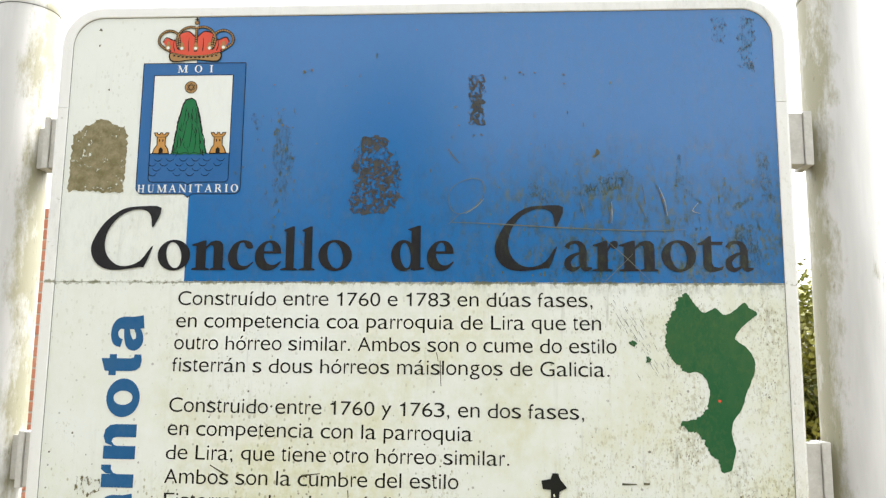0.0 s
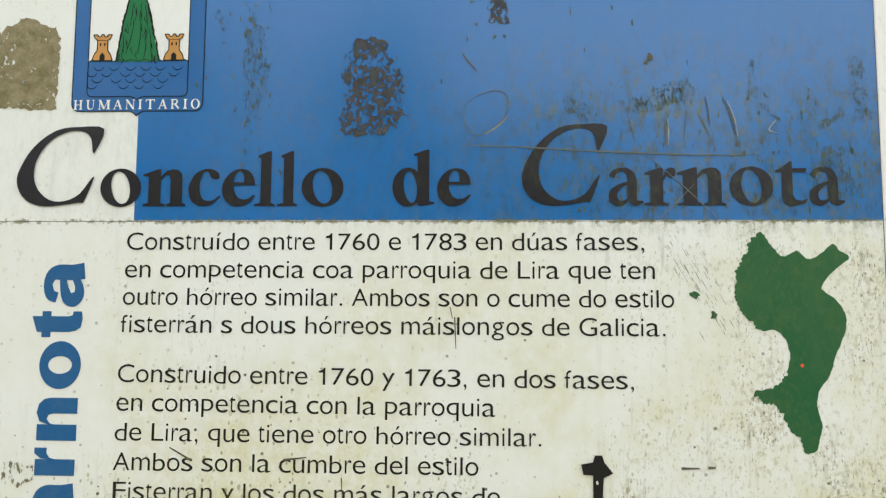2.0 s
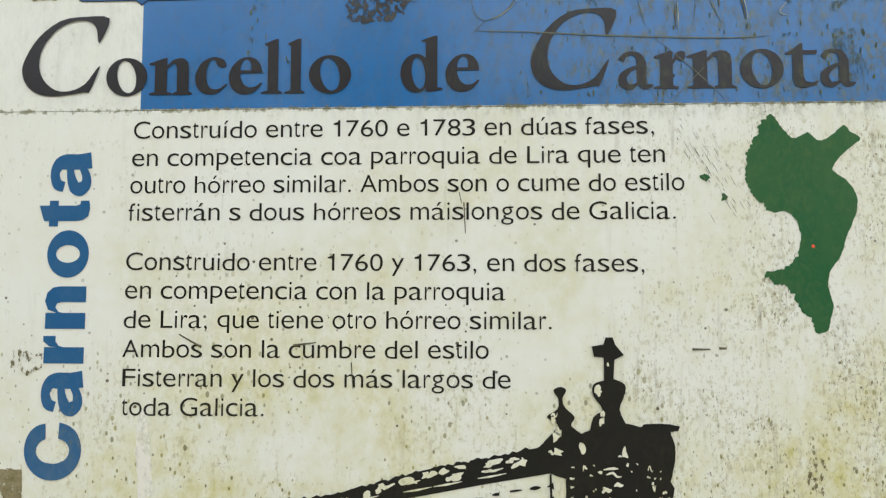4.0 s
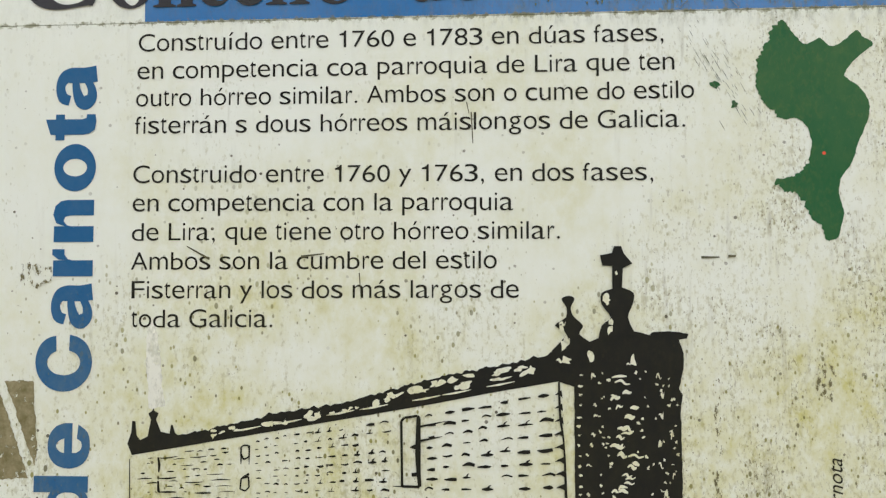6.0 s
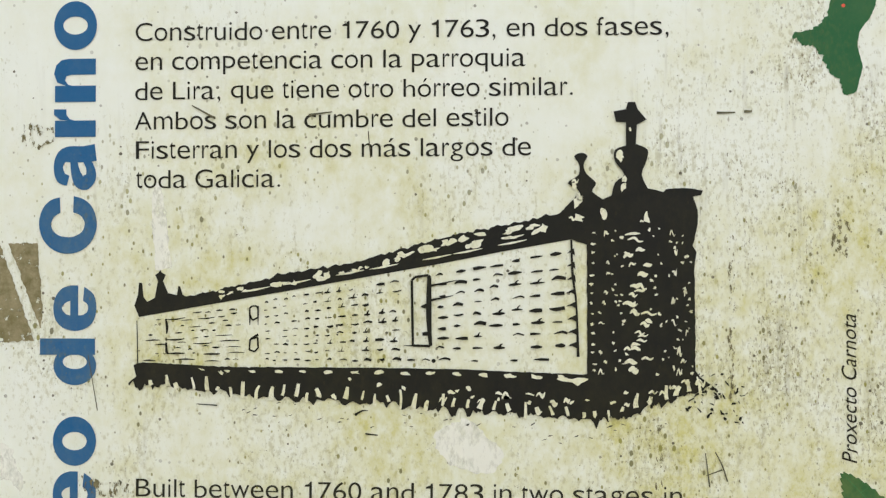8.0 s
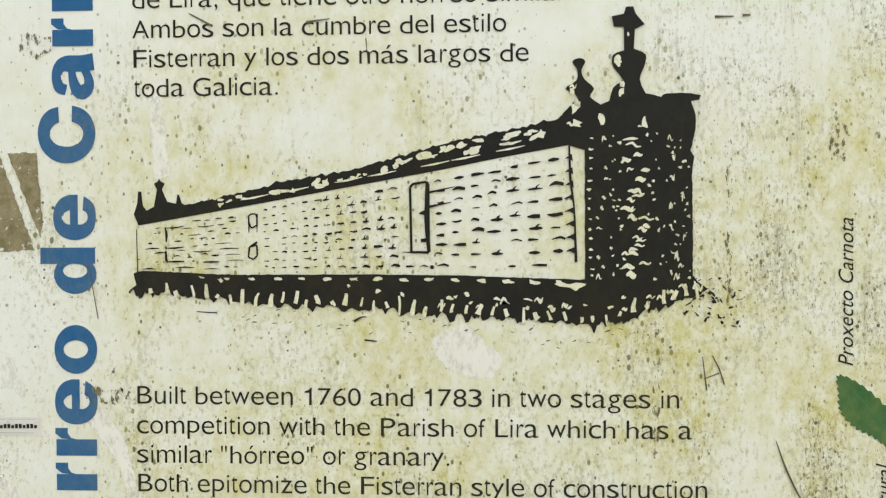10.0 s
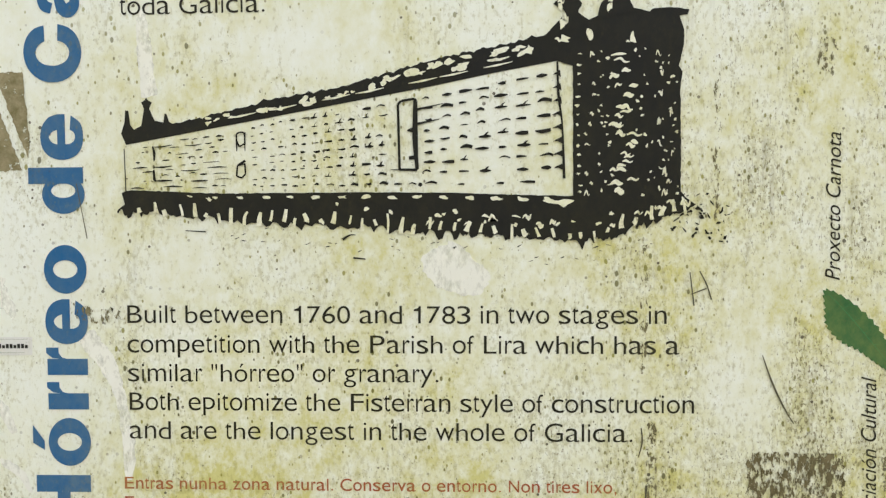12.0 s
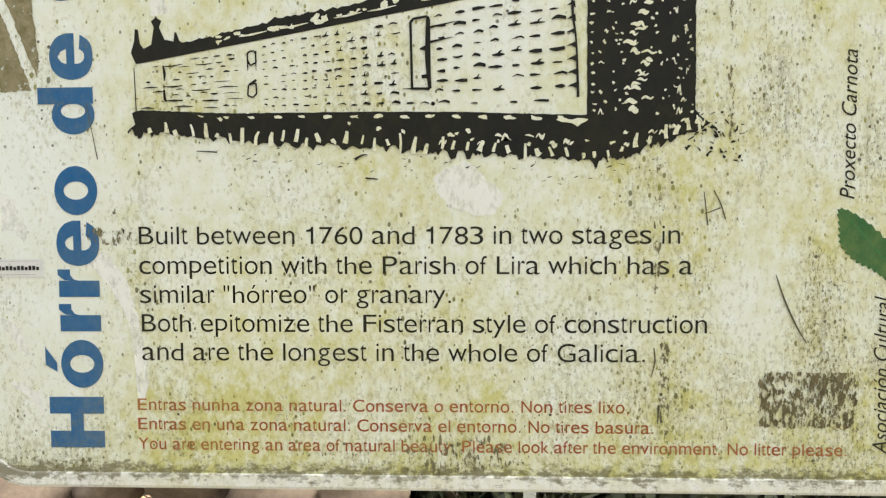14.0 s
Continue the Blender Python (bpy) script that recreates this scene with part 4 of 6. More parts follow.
for n in range(26):
    z = rk.uniform(1.808, 1.880)
    half = float(np.interp(z, [1.804, 1.85, 1.886], [0.023, 0.015, 0.004]))
    x = -0.3235 + rk.uniform(-half, half)
    folds.append(stroke([(x, z), (x + rk.uniform(-0.002, 0.002), z - 0.004), (x + rk.uniform(-0.003, 0.003), z - rk.uniform(0.006, 0.014))], [0.0003, rk.uniform(0.0006, 0.0016), 0.0003], 3))
tagged(flat("hill_lines", [ragged(ribbon(HILL, [0.0018, 0.0018]), 0.002, 0.0012, 9)] + folds, 5, BLACK, crest), kind="stuff")
for cx in (-0.3650, -0.2820):
    body = [(cx - 0.0120, 1.8045), (cx - 0.0095, 1.8120), (cx - 0.0060, 1.8165), (cx - 0.0060, 1.8285), (cx - 0.0088, 1.8305), (cx - 0.0110, 1.8350), (cx - 0.0060, 1.8350), (cx - 0.0052, 1.8325), (cx - 0.0022, 1.8325), (cx - 0.0015, 1.8352),
            (cx + 0.0015, 1.8352), (cx + 0.0022, 1.8325), (cx + 0.0052, 1.8325), (cx + 0.0060, 1.8350), (cx + 0.0110, 1.8350), (cx + 0.0088, 1.8305), (cx + 0.0060, 1.8285), (cx + 0.0060, 1.8165), (cx + 0.0095, 1.8120), (cx + 0.0120, 1.8045)]
    tower = flat("castle", [body], 5, OCHRE, crest, "ochre castle tower")
    flat("castle_lines", closed_line(body, 0.0011) + [[(cx - 0.003, 1.8045), (cx - 0.003, 1.8105), (cx, 1.8140), (cx + 0.003, 1.8105), (cx + 0.003, 1.8045)], ellipse(cx - 0.0025, 1.8235, 0.0009, 0.0022, 0, 10), ellipse(cx + 0.0025, 1.8235, 0.0009, 0.0022, 0, 10)]
         + [stroke([(cx - 0.006, 1.8285), (cx + 0.006, 1.8285)], [0.0006, 0.0006], 1)], 6, BLACK, crest)
flat("host", [ellipse(-0.3260, 1.9030, 0.0088, 0.0088)], 4, GOLD, crest, "gold disc with a star")
star = []
for k in (0, 1):
    tri = [(-0.3260 + 0.0062 * math.cos(radians(90 + 180 * k + 120 * i)), 1.9030 + 0.0062 * math.sin(radians(90 + 180 * k + 120 * i))) for i in range(3)]
    star += closed_line(tri, 0.0008)
flat("star", star + closed_line(ellipse(-0.3260, 1.9030, 0.0088, 0.0088, 0, 28), 0.0009), 5, BLACK, crest)


def roman_capital(ch):
    """Polygons of a small seriffed capital in a unit box."""
    def bar(x0, x1, z0, z1):
        return [(x0, z0), (x1, z0), (x1, z1), (x0, z1)]

    def stem(x, w, serif=0.09):
        p, q = x - w / 2, x + w / 2
        return [(p - serif, 0), (q + serif, 0), (q + serif, 0.06), (q, 0.11), (q, 0.89), (q + serif, 0.94), (q + serif, 1), (p - serif, 1), (p - serif, 0.94), (p, 0.89), (p, 0.11), (p - serif, 0.06)]

    return {
        "H": [stem(0.2, 0.18), stem(0.8, 0.18), bar(0.29, 0.71, 0.46, 0.54)],
        "I": [stem(0.5, 0.42, 0.2)],
        "M": [stem(0.12, 0.06), stem(0.88, 0.18), ribbon([(0.13, 0.98), (0.5, 0.04)], [0.18, 0.16]), ribbon([(0.5, 0.04), (0.82, 0.98)], [0.06, 0.06])],
        "N": [stem(0.14, 0.06), stem(0.9, 0.06), ribbon([(0.14, 0.97), (0.88, 0.04)], [0.2, 0.2])],
        "A": [ribbon([(0.5, 0.98), (0.12, 0.03)], [0.08, 0.08]), ribbon([(0.48, 0.98), (0.86, 0.03)], [0.19, 0.19]), bar(0.26, 0.72, 0.32, 0.39), bar(0.0, 0.25, 0, 0.06), bar(0.70, 1.02, 0, 0.06)],
        "T": [stem(0.5, 0.2), bar(0.0, 1.0, 0.91, 1.0), bar(0.0, 0.07, 0.74, 0.92), bar(0.93, 1.0, 0.74, 0.92)],
        "R": [stem(0.2, 0.18), stroke([(0.28, 0.96), (0.62, 0.93), (0.72, 0.74), (0.6, 0.54), (0.28, 0.5)], [0.07, 0.12, 0.2, 0.12, 0.07], 4), ribbon([(0.5, 0.5), (0.9, 0.03)], [0.18, 0.18])],
        "U": [bar(0.12, 0.3, 0.3, 0.98), bar(0.0, 0.42, 0.94, 1.0), bar(0.78, 0.84, 0.3, 0.98), bar(0.66, 0.96, 0.94, 1.0), stroke([(0.21, 0.32), (0.3, 0.1), (0.52, 0.05), (0.74, 0.12), (0.81, 0.32)], [0.18, 0.16, 0.1, 0.07, 0.06], 4)],
        "O": ring_halves(ellipse(0.5, 0.5, 0.5, 0.52), ellipse(0.5, 0.5, 0.29, 0.45, 4)),
    }[ch]


def motto(text, x0, x1, z0, z1, height, gap):
    widths = [{"I": 0.45, "M": 1.2}.get(ch, 0.95) for ch in text]
    unit = (x1 - x0) / (sum(widths) + gap * (len(text) - 1))
    x = x0
    for ch, w in zip(text, widths):
        z = z0 + (z1 - z0) * (x - x0) / (x1 - x0)
        flat("motto_letter", [[(x + u * w * unit, z + v * height) for u, v in p] for p in roman_capital(ch)], 4, PEARL, crest, "white seriffed motto letter")
        x += (w + gap) * unit


motto("MOI", -0.3470, -0.2950, 1.9253, 1.9253, 0.0110, 0.95)
motto("HUMANITARIO", -0.3955, -0.2500, 1.7475, 1.7480, 0.0112, 0.36)

# crown
CX = -0.3225
crown = flat("crown", [[(CX - 0.0360, 1.9500), (CX - 0.0375, 1.9560), (CX - 0.0490, 1.9720), (CX - 0.0440, 1.9790), (CX - 0.0310, 1.9745), (CX - 0.0240, 1.9850), (CX - 0.0110, 1.9880), (CX, 1.9790), (CX + 0.0110, 1.9880), (CX + 0.0240, 1.9850), (CX + 0.0310, 1.9745), (CX + 0.0440, 1.9790), (CX + 0.0490, 1.9720), (CX + 0.0375, 1.9560), (CX + 0.0360, 1.9500)]],
             4, CROWN_RED, upper_board, "printed royal crown in red and gold")
arches = [[(CX, 1.957), (CX, 1.972), (CX, 1.986), (CX, 1.999)]]
for s in (-1, 1):
    arches.append([(CX + s * 0.037, 1.957), (CX + s * 0.0535, 1.970), (CX + s * 0.0535, 1.984), (CX + s * 0.043, 1.9925), (CX + s * 0.031, 1.9900), (CX + s * 0.0255, 1.980), (CX + s * 0.0235, 1.960)])
    arches.append([(CX + s * 0.0255, 1.962), (CX + s * 0.0285, 1.980), (CX + s * 0.021, 1.994), (CX + s * 0.010, 1.999), (CX, 1.997)])
band = [(CX - 0.0340, 1.9415), (CX - 0.0380, 1.9560), (CX - 0.018, 1.9525), (CX, 1.9515), (CX + 0.018, 1.9525), (CX + 0.0380, 1.9560), (CX + 0.0340, 1.9415), (CX, 1.9440)]
arches = [[(x, 1.957 + (z - 1.957) * 0.9) for x, z in a] for a in arches]
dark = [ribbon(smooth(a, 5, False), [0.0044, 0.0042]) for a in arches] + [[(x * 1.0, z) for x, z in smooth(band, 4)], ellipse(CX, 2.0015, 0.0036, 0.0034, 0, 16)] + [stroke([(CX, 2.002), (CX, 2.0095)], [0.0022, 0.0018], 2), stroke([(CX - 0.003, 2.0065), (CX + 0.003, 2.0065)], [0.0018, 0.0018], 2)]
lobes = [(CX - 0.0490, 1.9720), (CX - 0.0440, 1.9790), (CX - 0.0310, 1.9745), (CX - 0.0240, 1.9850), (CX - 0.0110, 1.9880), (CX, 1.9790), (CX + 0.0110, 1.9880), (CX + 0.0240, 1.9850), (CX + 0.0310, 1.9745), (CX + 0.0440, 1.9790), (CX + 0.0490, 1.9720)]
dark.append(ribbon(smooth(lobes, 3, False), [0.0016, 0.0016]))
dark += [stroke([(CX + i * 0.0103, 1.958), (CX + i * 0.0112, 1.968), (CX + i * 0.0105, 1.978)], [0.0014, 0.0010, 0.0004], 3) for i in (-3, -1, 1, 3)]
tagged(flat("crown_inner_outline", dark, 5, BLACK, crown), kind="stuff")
beads = []
for a in arches:
    pts = smooth(a, 40, False)
    run, last = 0.0, Vector(pts[0])
    for p in pts:
        run += (Vector(p) - last).length
        last = Vector(p)
        if run > 0.0032:
            beads.append(ellipse(p[0], p[1], 0.00135, 0.00135, 0, 9))
            run = 0.0
beads += [ellipse(CX, 2.0015, 0.0027, 0.0024, 0, 14)]
beads.append(smooth([(CX + (x - CX) * 0.95, 1.9495 + (z - 1.9495) * 0.78) for x, z in band], 4))
for i in (-2, -1, 0, 1, 2):
    beads += [ellipse(CX + i * 0.0205, 1.9625 + 0.0005 * i * i, 0.0046, 0.0042, 0, 8), ellipse(CX + i * 0.0205, 1.968 + 0.0005 * i * i, 0.0022, 0.0032, 0, 8)]
tagged(flat("crown_gold", beads, 6, GOLD, crown, "gold beads and band"), kind="stuff")
tagged(flat("band_stones", [ellipse(CX + i * 0.0062, 1.9478 + 0.00012 * i * i, 0.0022, 0.0011, 0, 8) for i in range(-5, 6)] + [ribbon(smooth([(CX + (x - CX) * 0.9, z - 0.0022) for x, z in band[1:6]], 4, False), [0.0008, 0.0008])], 6.6, BLACK, crown), kind="stuff")
tagged(flat("pearls", [ellipse(CX + i * 0.0205, 1.9618 + 0.0003 * i * i, 0.0024, 0.0024, 0, 12) for i in (-2, -1, 0, 1, 2)], 7, PEARL, crown), kind="stuff")

# ---- printed drawing of the granary ----
ROOF_LOW = [(-0.3280, 1.1480), (-0.17, 1.1745), (-0.0030, 1.2030), (0.06, 1.2150), (0.1340, 1.2275)]
ROOF_TOP = [(0.1230, 1.2560), (0.0700, 1.2440), (0.0380, 1.2375), (-0.0030, 1.2300), (-0.0530, 1.2160), (-0.1130, 1.2020), (-0.1750, 1.1920), (-0.2320, 1.1790), (-0.2700, 1.1705), (-0.2810, 1.1715)]
SPIRES = [(-0.2835, 1.1800), (-0.2855, 1.1805), (-0.2870, 1.1710), (-0.2965, 1.1730), (-0.3020, 1.1860), (-0.2990, 1.1925), (-0.3035, 1.1950), (-0.3050, 1.1980), (-0.3065, 1.1950), (-0.3105, 1.1925), (-0.3075, 1.1860), (-0.3110, 1.1680), (-0.3190, 1.1640), (-0.3230, 1.1690), (-0.3245, 1.1840), (-0.3280, 1.1845), (-0.3290, 1.1720), (-0.3330, 1.1600)]
top = []
for n, (x, z) in enumerate(smooth(ROOF_TOP, 14, False)):
    top.append((x, z + 0.0048 * abs(noise.noise(Vector((x * 70, 0, 1.7)))) - 0.001 + 0.0028 * noise.noise(Vector((x * 210, 0, 4.2)))))
drawing = flat("granary_drawing", [ROOF_LOW + top + SPIRES], 2, BLACK, lower_board, "black printed drawing of a long stone granary")
BODY = [(0.1440, 1.0600), (0.1450, 1.2210), (0.1290, 1.2265), (0.1200, 1.2560), (0.1370, 1.2690), (0.1590, 1.2670), (0.1730, 1.2730), (0.2090, 1.2790), (0.2240, 1.2752), (0.2262, 1.2782), (0.2520, 1.2785), (0.2640, 1.2762), (0.2630, 1.2712),
        (0.2545, 1.2700), (0.2590, 1.2560), (0.2585, 1.2390), (0.2535, 1.2190), (0.2570, 1.2130), (0.2550, 1.2000), (0.2552, 1.1350), (0.2550, 1.0900), (0.2610, 1.0830), (0.2690, 1.0770), (0.2400, 1.0640), (0.2000, 1.0560)]
FINIAL = [(0.1200, 1.2540), (0.1375, 1.2760), (0.1255, 1.2850), (0.1370, 1.2935), (0.1378, 1.3045), (0.1328, 1.3130), (0.1405, 1.3165), (0.1465, 1.3130), (0.1425, 1.3045), (0.1450, 1.2950), (0.1550, 1.2850), (0.1510, 1.2760), (0.1620, 1.2640)]
CROSS = [(0.1700, 1.2680), (0.1745, 1.2850), (0.1840, 1.2935), (0.1748, 1.3070), (0.1748, 1.3190), (0.1862, 1.3235), (0.1862, 1.3475), (0.1760, 1.3482), (0.1738, 1.3590), (0.1862, 1.3612), (0.1885, 1.3685), (0.1960, 1.3685), (0.1985, 1.3610), (0.2075, 1.3500), (0.1975, 1.3450), (0.1962, 1.3250), (0.2082, 1.3190), (0.2070, 1.3070), (0.2020, 1.2930), (0.2095, 1.2760)]
flat("tower_silhouette", [ragged(BODY, 0.003, 0.0007, 2)], 3, BLACK, drawing)
flat("finial", [smooth(FINIAL, 3)], 4, BLACK, drawing)
flat("cross_finial", [smooth(CROSS[:6], 3, False) + CROSS[6:15] + smooth(CROSS[15:], 3, False)], 5, BLACK, drawing)
FOOT_TOP = [(-0.3340, 1.0970), (-0.325, 1.0995), (-0.2970, 1.0985), (-0.2300, 1.0950), (-0.1660, 1.0945), (-0.0030, 1.0925), (0.0700, 1.0895), (0.1460, 1.0865)]
FOOT_LOW = [(0.2720, 1.0750), (0.2330, 1.0610), (0.1830, 1.0430), (0.1560, 1.0370), (0.1450, 1.0400), (0.0880, 1.0440), (0.0370, 1.0480), (-0.0030, 1.0480), (-0.0680, 1.0560), (-0.1490, 1.0600), (-0.2310, 1.0665), (-0.2970, 1.0735), (-0.3380, 1.0755), (-0.3310, 1.0850)]
low = []
for n, (x, z) in enumerate(smooth(FOOT_LOW, 22, False)):
    bite = noise.noise(Vector((x * 115, 0, 9.1))) + 0.7 * noise.noise(Vector((x * 330, 0, 2.1)))
    low.append((x, z + (0.0078 * bite if n < 22 * 12 else 0)))
upper = [(x, z + 0.0010 * noise.noise(Vector((x * 240, 0, 3.0)))) for x, z in smooth(FOOT_TOP, 16, False)]
flat("foot_band", [upper + low], 4, BLACK, drawing)

light = []
rd = random.Random(33)
# roof stones
for i in range(40):
    t = rd.uniform(0.12, 0.97)
    x = -0.29 + 0.41 * t
    za, zb = np.interp(x, [p[0] for p in ROOF_LOW], [p[1] for p in ROOF_LOW]), np.interp(x, [-0.2810, -0.1130, -0.0030, 0.1230], [1.1690, 1.2000, 1.2290, 1.2550])
    s = 0.6 + 0.6 * t
    light.append(fleck(x, za + (zb - za) * rd.uniform(0.45, 0.85), rd.uniform(0.006, 0.018) * s, rd.uniform(0.0025, 0.0085) * s, rd, rd.uniform(-0.1, 0.6)))
for i in range(7):
    x = -0.20 + 0.045 * i + rd.uniform(-0.01, 0.01)
    za = np.interp(x, [p[0] for p in ROOF_LOW], [p[1] for p in ROOF_LOW])
    light.append(stroke([(x - 0.014, za + 0.005), (x, za + 0.0072), (x + 0.016, za + 0.0105)], [0.0006, 0.0022, 0.0005], 4))
tagged(flat("roof_texture", light, 6, FLECK, drawing), kind="stuff")
# tower stones: dots, commas and curled chips of light, the largest in the middle
def curl(cx, cz, w, h, rng, fat):
    """A small curved brush mark, thick in its middle."""
    turn = rng.uniform(-0.5, 0.5)
    pts = [(-0.5, rng.uniform(-0.5, 0.3)), (-0.12, rng.uniform(0.1, 0.5)), (0.2, rng.uniform(-0.5, 0.1)), (0.5, rng.uniform(-0.3, 0.5))]
    pts = [(cx + w * (x * math.cos(turn) - z * 0.3 * math.sin(turn)), cz + h * z + w * 0.35 * x * math.sin(turn)) for x, z in pts]
    return stroke(pts, [fat * rng.uniform(0.1, 0.5), fat * rng.uniform(0.7, 1.1), fat * rng.uniform(0.4, 1.0), fat * rng.uniform(0.1, 0.4)], 3)


light = []
for row in range(15):
    z = 1.232 - row * 0.0102
    light.append(fleck(0.1490 + rd.uniform(0, 0.003), z + rd.uniform(-0.002, 0.002), rd.uniform(0.003, 0.006), rd.uniform(0.0015, 0.004), rd))
    if rd.random() < 0.75:
        light.append(curl(rd.uniform(0.157, 0.167), z, rd.uniform(0.003, 0.007), rd.uniform(0.003, 0.008), rd, rd.uniform(0.0014, 0.0026)))
    for k in range(rd.randint(1, 3)):
        light.append(fleck(rd.uniform(0.168, 0.185), z + rd.uniform(-0.004, 0.004), rd.uniform(0.002, 0.0045), rd.uniform(0.0015, 0.004), rd, rd.uniform(-0.6, 0.6)))
    for k in range(1 if row < 2 else 2):
        light.append(curl(rd.uniform(0.186, 0.208), z + rd.uniform(-0.004, 0.004), rd.uniform(0.007, 0.017), rd.uniform(0.002, 0.0065), rd, rd.uniform(0.0028, 0.0054)))
    for k in range(rd.randint(2, 4)):
        light.append(fleck(rd.uniform(0.208, 0.252), z + rd.uniform(-0.005, 0.005), rd.uniform(0.0016, 0.0045), rd.uniform(0.0015, 0.0045), rd, rd.uniform(-0.8, 0.8)))
    if rd.random() < 0.6:
        light.append(curl(rd.uniform(0.232, 0.250), z, rd.uniform(0.003, 0.006), rd.uniform(0.006, 0.012), rd, rd.uniform(0.0014, 0.0028)))
for x, z, w, h in ((0.1320, 1.2825, 0.004, 0.008), (0.1345, 1.2650, 0.0045, 0.013), (0.1630, 1.2530, 0.005, 0.009), (0.1365, 1.2490, 0.009, 0.005), (0.1800, 1.3120, 0.006, 0.012), (0.1845, 1.2900, 0.003, 0.006), (0.1830, 1.2800, 0.004, 0.007), (0.1905, 1.3400, 0.0016, 0.004), (0.2070, 1.2480, 0.004, 0.010)):
    light.append(fleck(x, z, w * 1.5, h * 1.35, rd, rd.uniform(-0.5, 0.3)))
for x, z, w, h, fat in ((0.1335, 1.2870, 0.007, 0.008, 0.0032), (0.1375, 1.2690, 0.006, 0.012, 0.0034), (0.1800, 1.3130, 0.007, 0.007, 0.0046), (0.1300, 1.2480, 0.007, 0.004, 0.0030), (0.1840, 1.2865, 0.004, 0.007, 0.0040), (0.2020, 1.2440, 0.005, 0.006, 0.0022)):
    light.append(curl(x, z, w, h, rd, fat))
tagged(flat("tower_texture", light, 6, FLECK, drawing), kind="stuff")
# gaps between the pillars and grass below
light = []
x = -0.315
while x < 0.262:
    t = (x + 0.315) / 0.58
    zl = np.interp(x, [-0.338, -0.231, -0.068, 0.088, 0.156, 0.233, 0.272], [1.0755, 1.0665, 1.0560, 1.0440, 1.0400, 1.0610, 1.0750])
    h = rd.uniform(0.006, 0.017)
    wide, tip = rd.uniform(0.0025, 0.0055), rd.uniform(-0.003, 0.003)
    light.append(stroke([(x - tip * 0.4, zl + rd.choice((0.003, 0.002, -0.004))), (x + rd.uniform(-0.001, 0.001), zl + h * 0.45), (x + tip, zl + h)], [wide * rd.uniform(0.7, 1.5), wide, wide * rd.uniform(0.5, 0.9)], 4))
    if x > -0.02 and rd.random() < 0.75:
        light.append(curl(x + rd.uniform(-0.005, 0.005), zl + rd.uniform(0.006, 0.024), rd.uniform(0.005, 0.012), rd.uniform(0.003, 0.009), rd, rd.uniform(0.0025, 0.0055)))
    if rd.random() < 0.20 + 0.4 * t:
        light.append(fleck(x + 0.004, zl + rd.uniform(0.012, 0.024), rd.uniform(0.003, 0.009), rd.uniform(0.002, 0.006), rd, rd.uniform(-0.8, 0.8)))
    x += rd.uniform(0.0095, 0.0185)
for i in range(15):
    x = -0.26 + 0.027 * i
    zt = np.interp(x, [p[0] for p in FOOT_TOP], [p[1] for p in FOOT_TOP])
    s = 0.5 + 0.05 * i
    light.append(fleck(x, zt - 0.0045, 0.011 * s + rd.uniform(0, 0.003), 0.0055 * s, rd, rd.uniform(-0.2, 0.1)))
light.append(fleck(0.132, 1.0800, 0.028, 0.009, rd, -0.1))
tagged(flat("foot_texture", light, 6, FLECK, drawing), kind="stuff")
# courses of the wall, vents, pillar and grass strokes
marks = []


def wall_at(u, v):
    """A place on the drawn long wall: u along it, v up it."""
    x = -0.3290 + 0.4520 * u
    lo = np.interp(x, [-0.329, 0.125], [1.0995, 1.0930])
    hi = np.interp(x, [-0.329, -0.17, -0.003, 0.125], [1.1465, 1.1735, 1.2020, 1.2250])
    return x, lo + (hi - lo) * v


# far end: long thin joints; from the vent on: upright files of short brush dashes
for row in range(9):
    u = rd.uniform(0.01, 0.05)
    while u < 0.255:
        x, z = wall_at(u, 0.07 + row * 0.104 + rd.uniform(-0.03, 0.03))
        w = rd.choice((rd.uniform(0.003, 0.008), rd.uniform(0.008, 0.022)))
        fat = rd.uniform(0.0008, 0.0022)
        if x + w < -0.214 and not -0.304 < x + w * 0.5 < -0.292:
            marks.append(stroke([(x, z), (x + w * 0.5, z + rd.uniform(-0.0004, 0.0010)), (x + w, z + 0.10 * w * row / 9)], [fat * 0.3, fat, fat * 0.4], 3))
        u += (w + rd.uniform(0.003, 0.011)) / 0.452
x = -0.1935
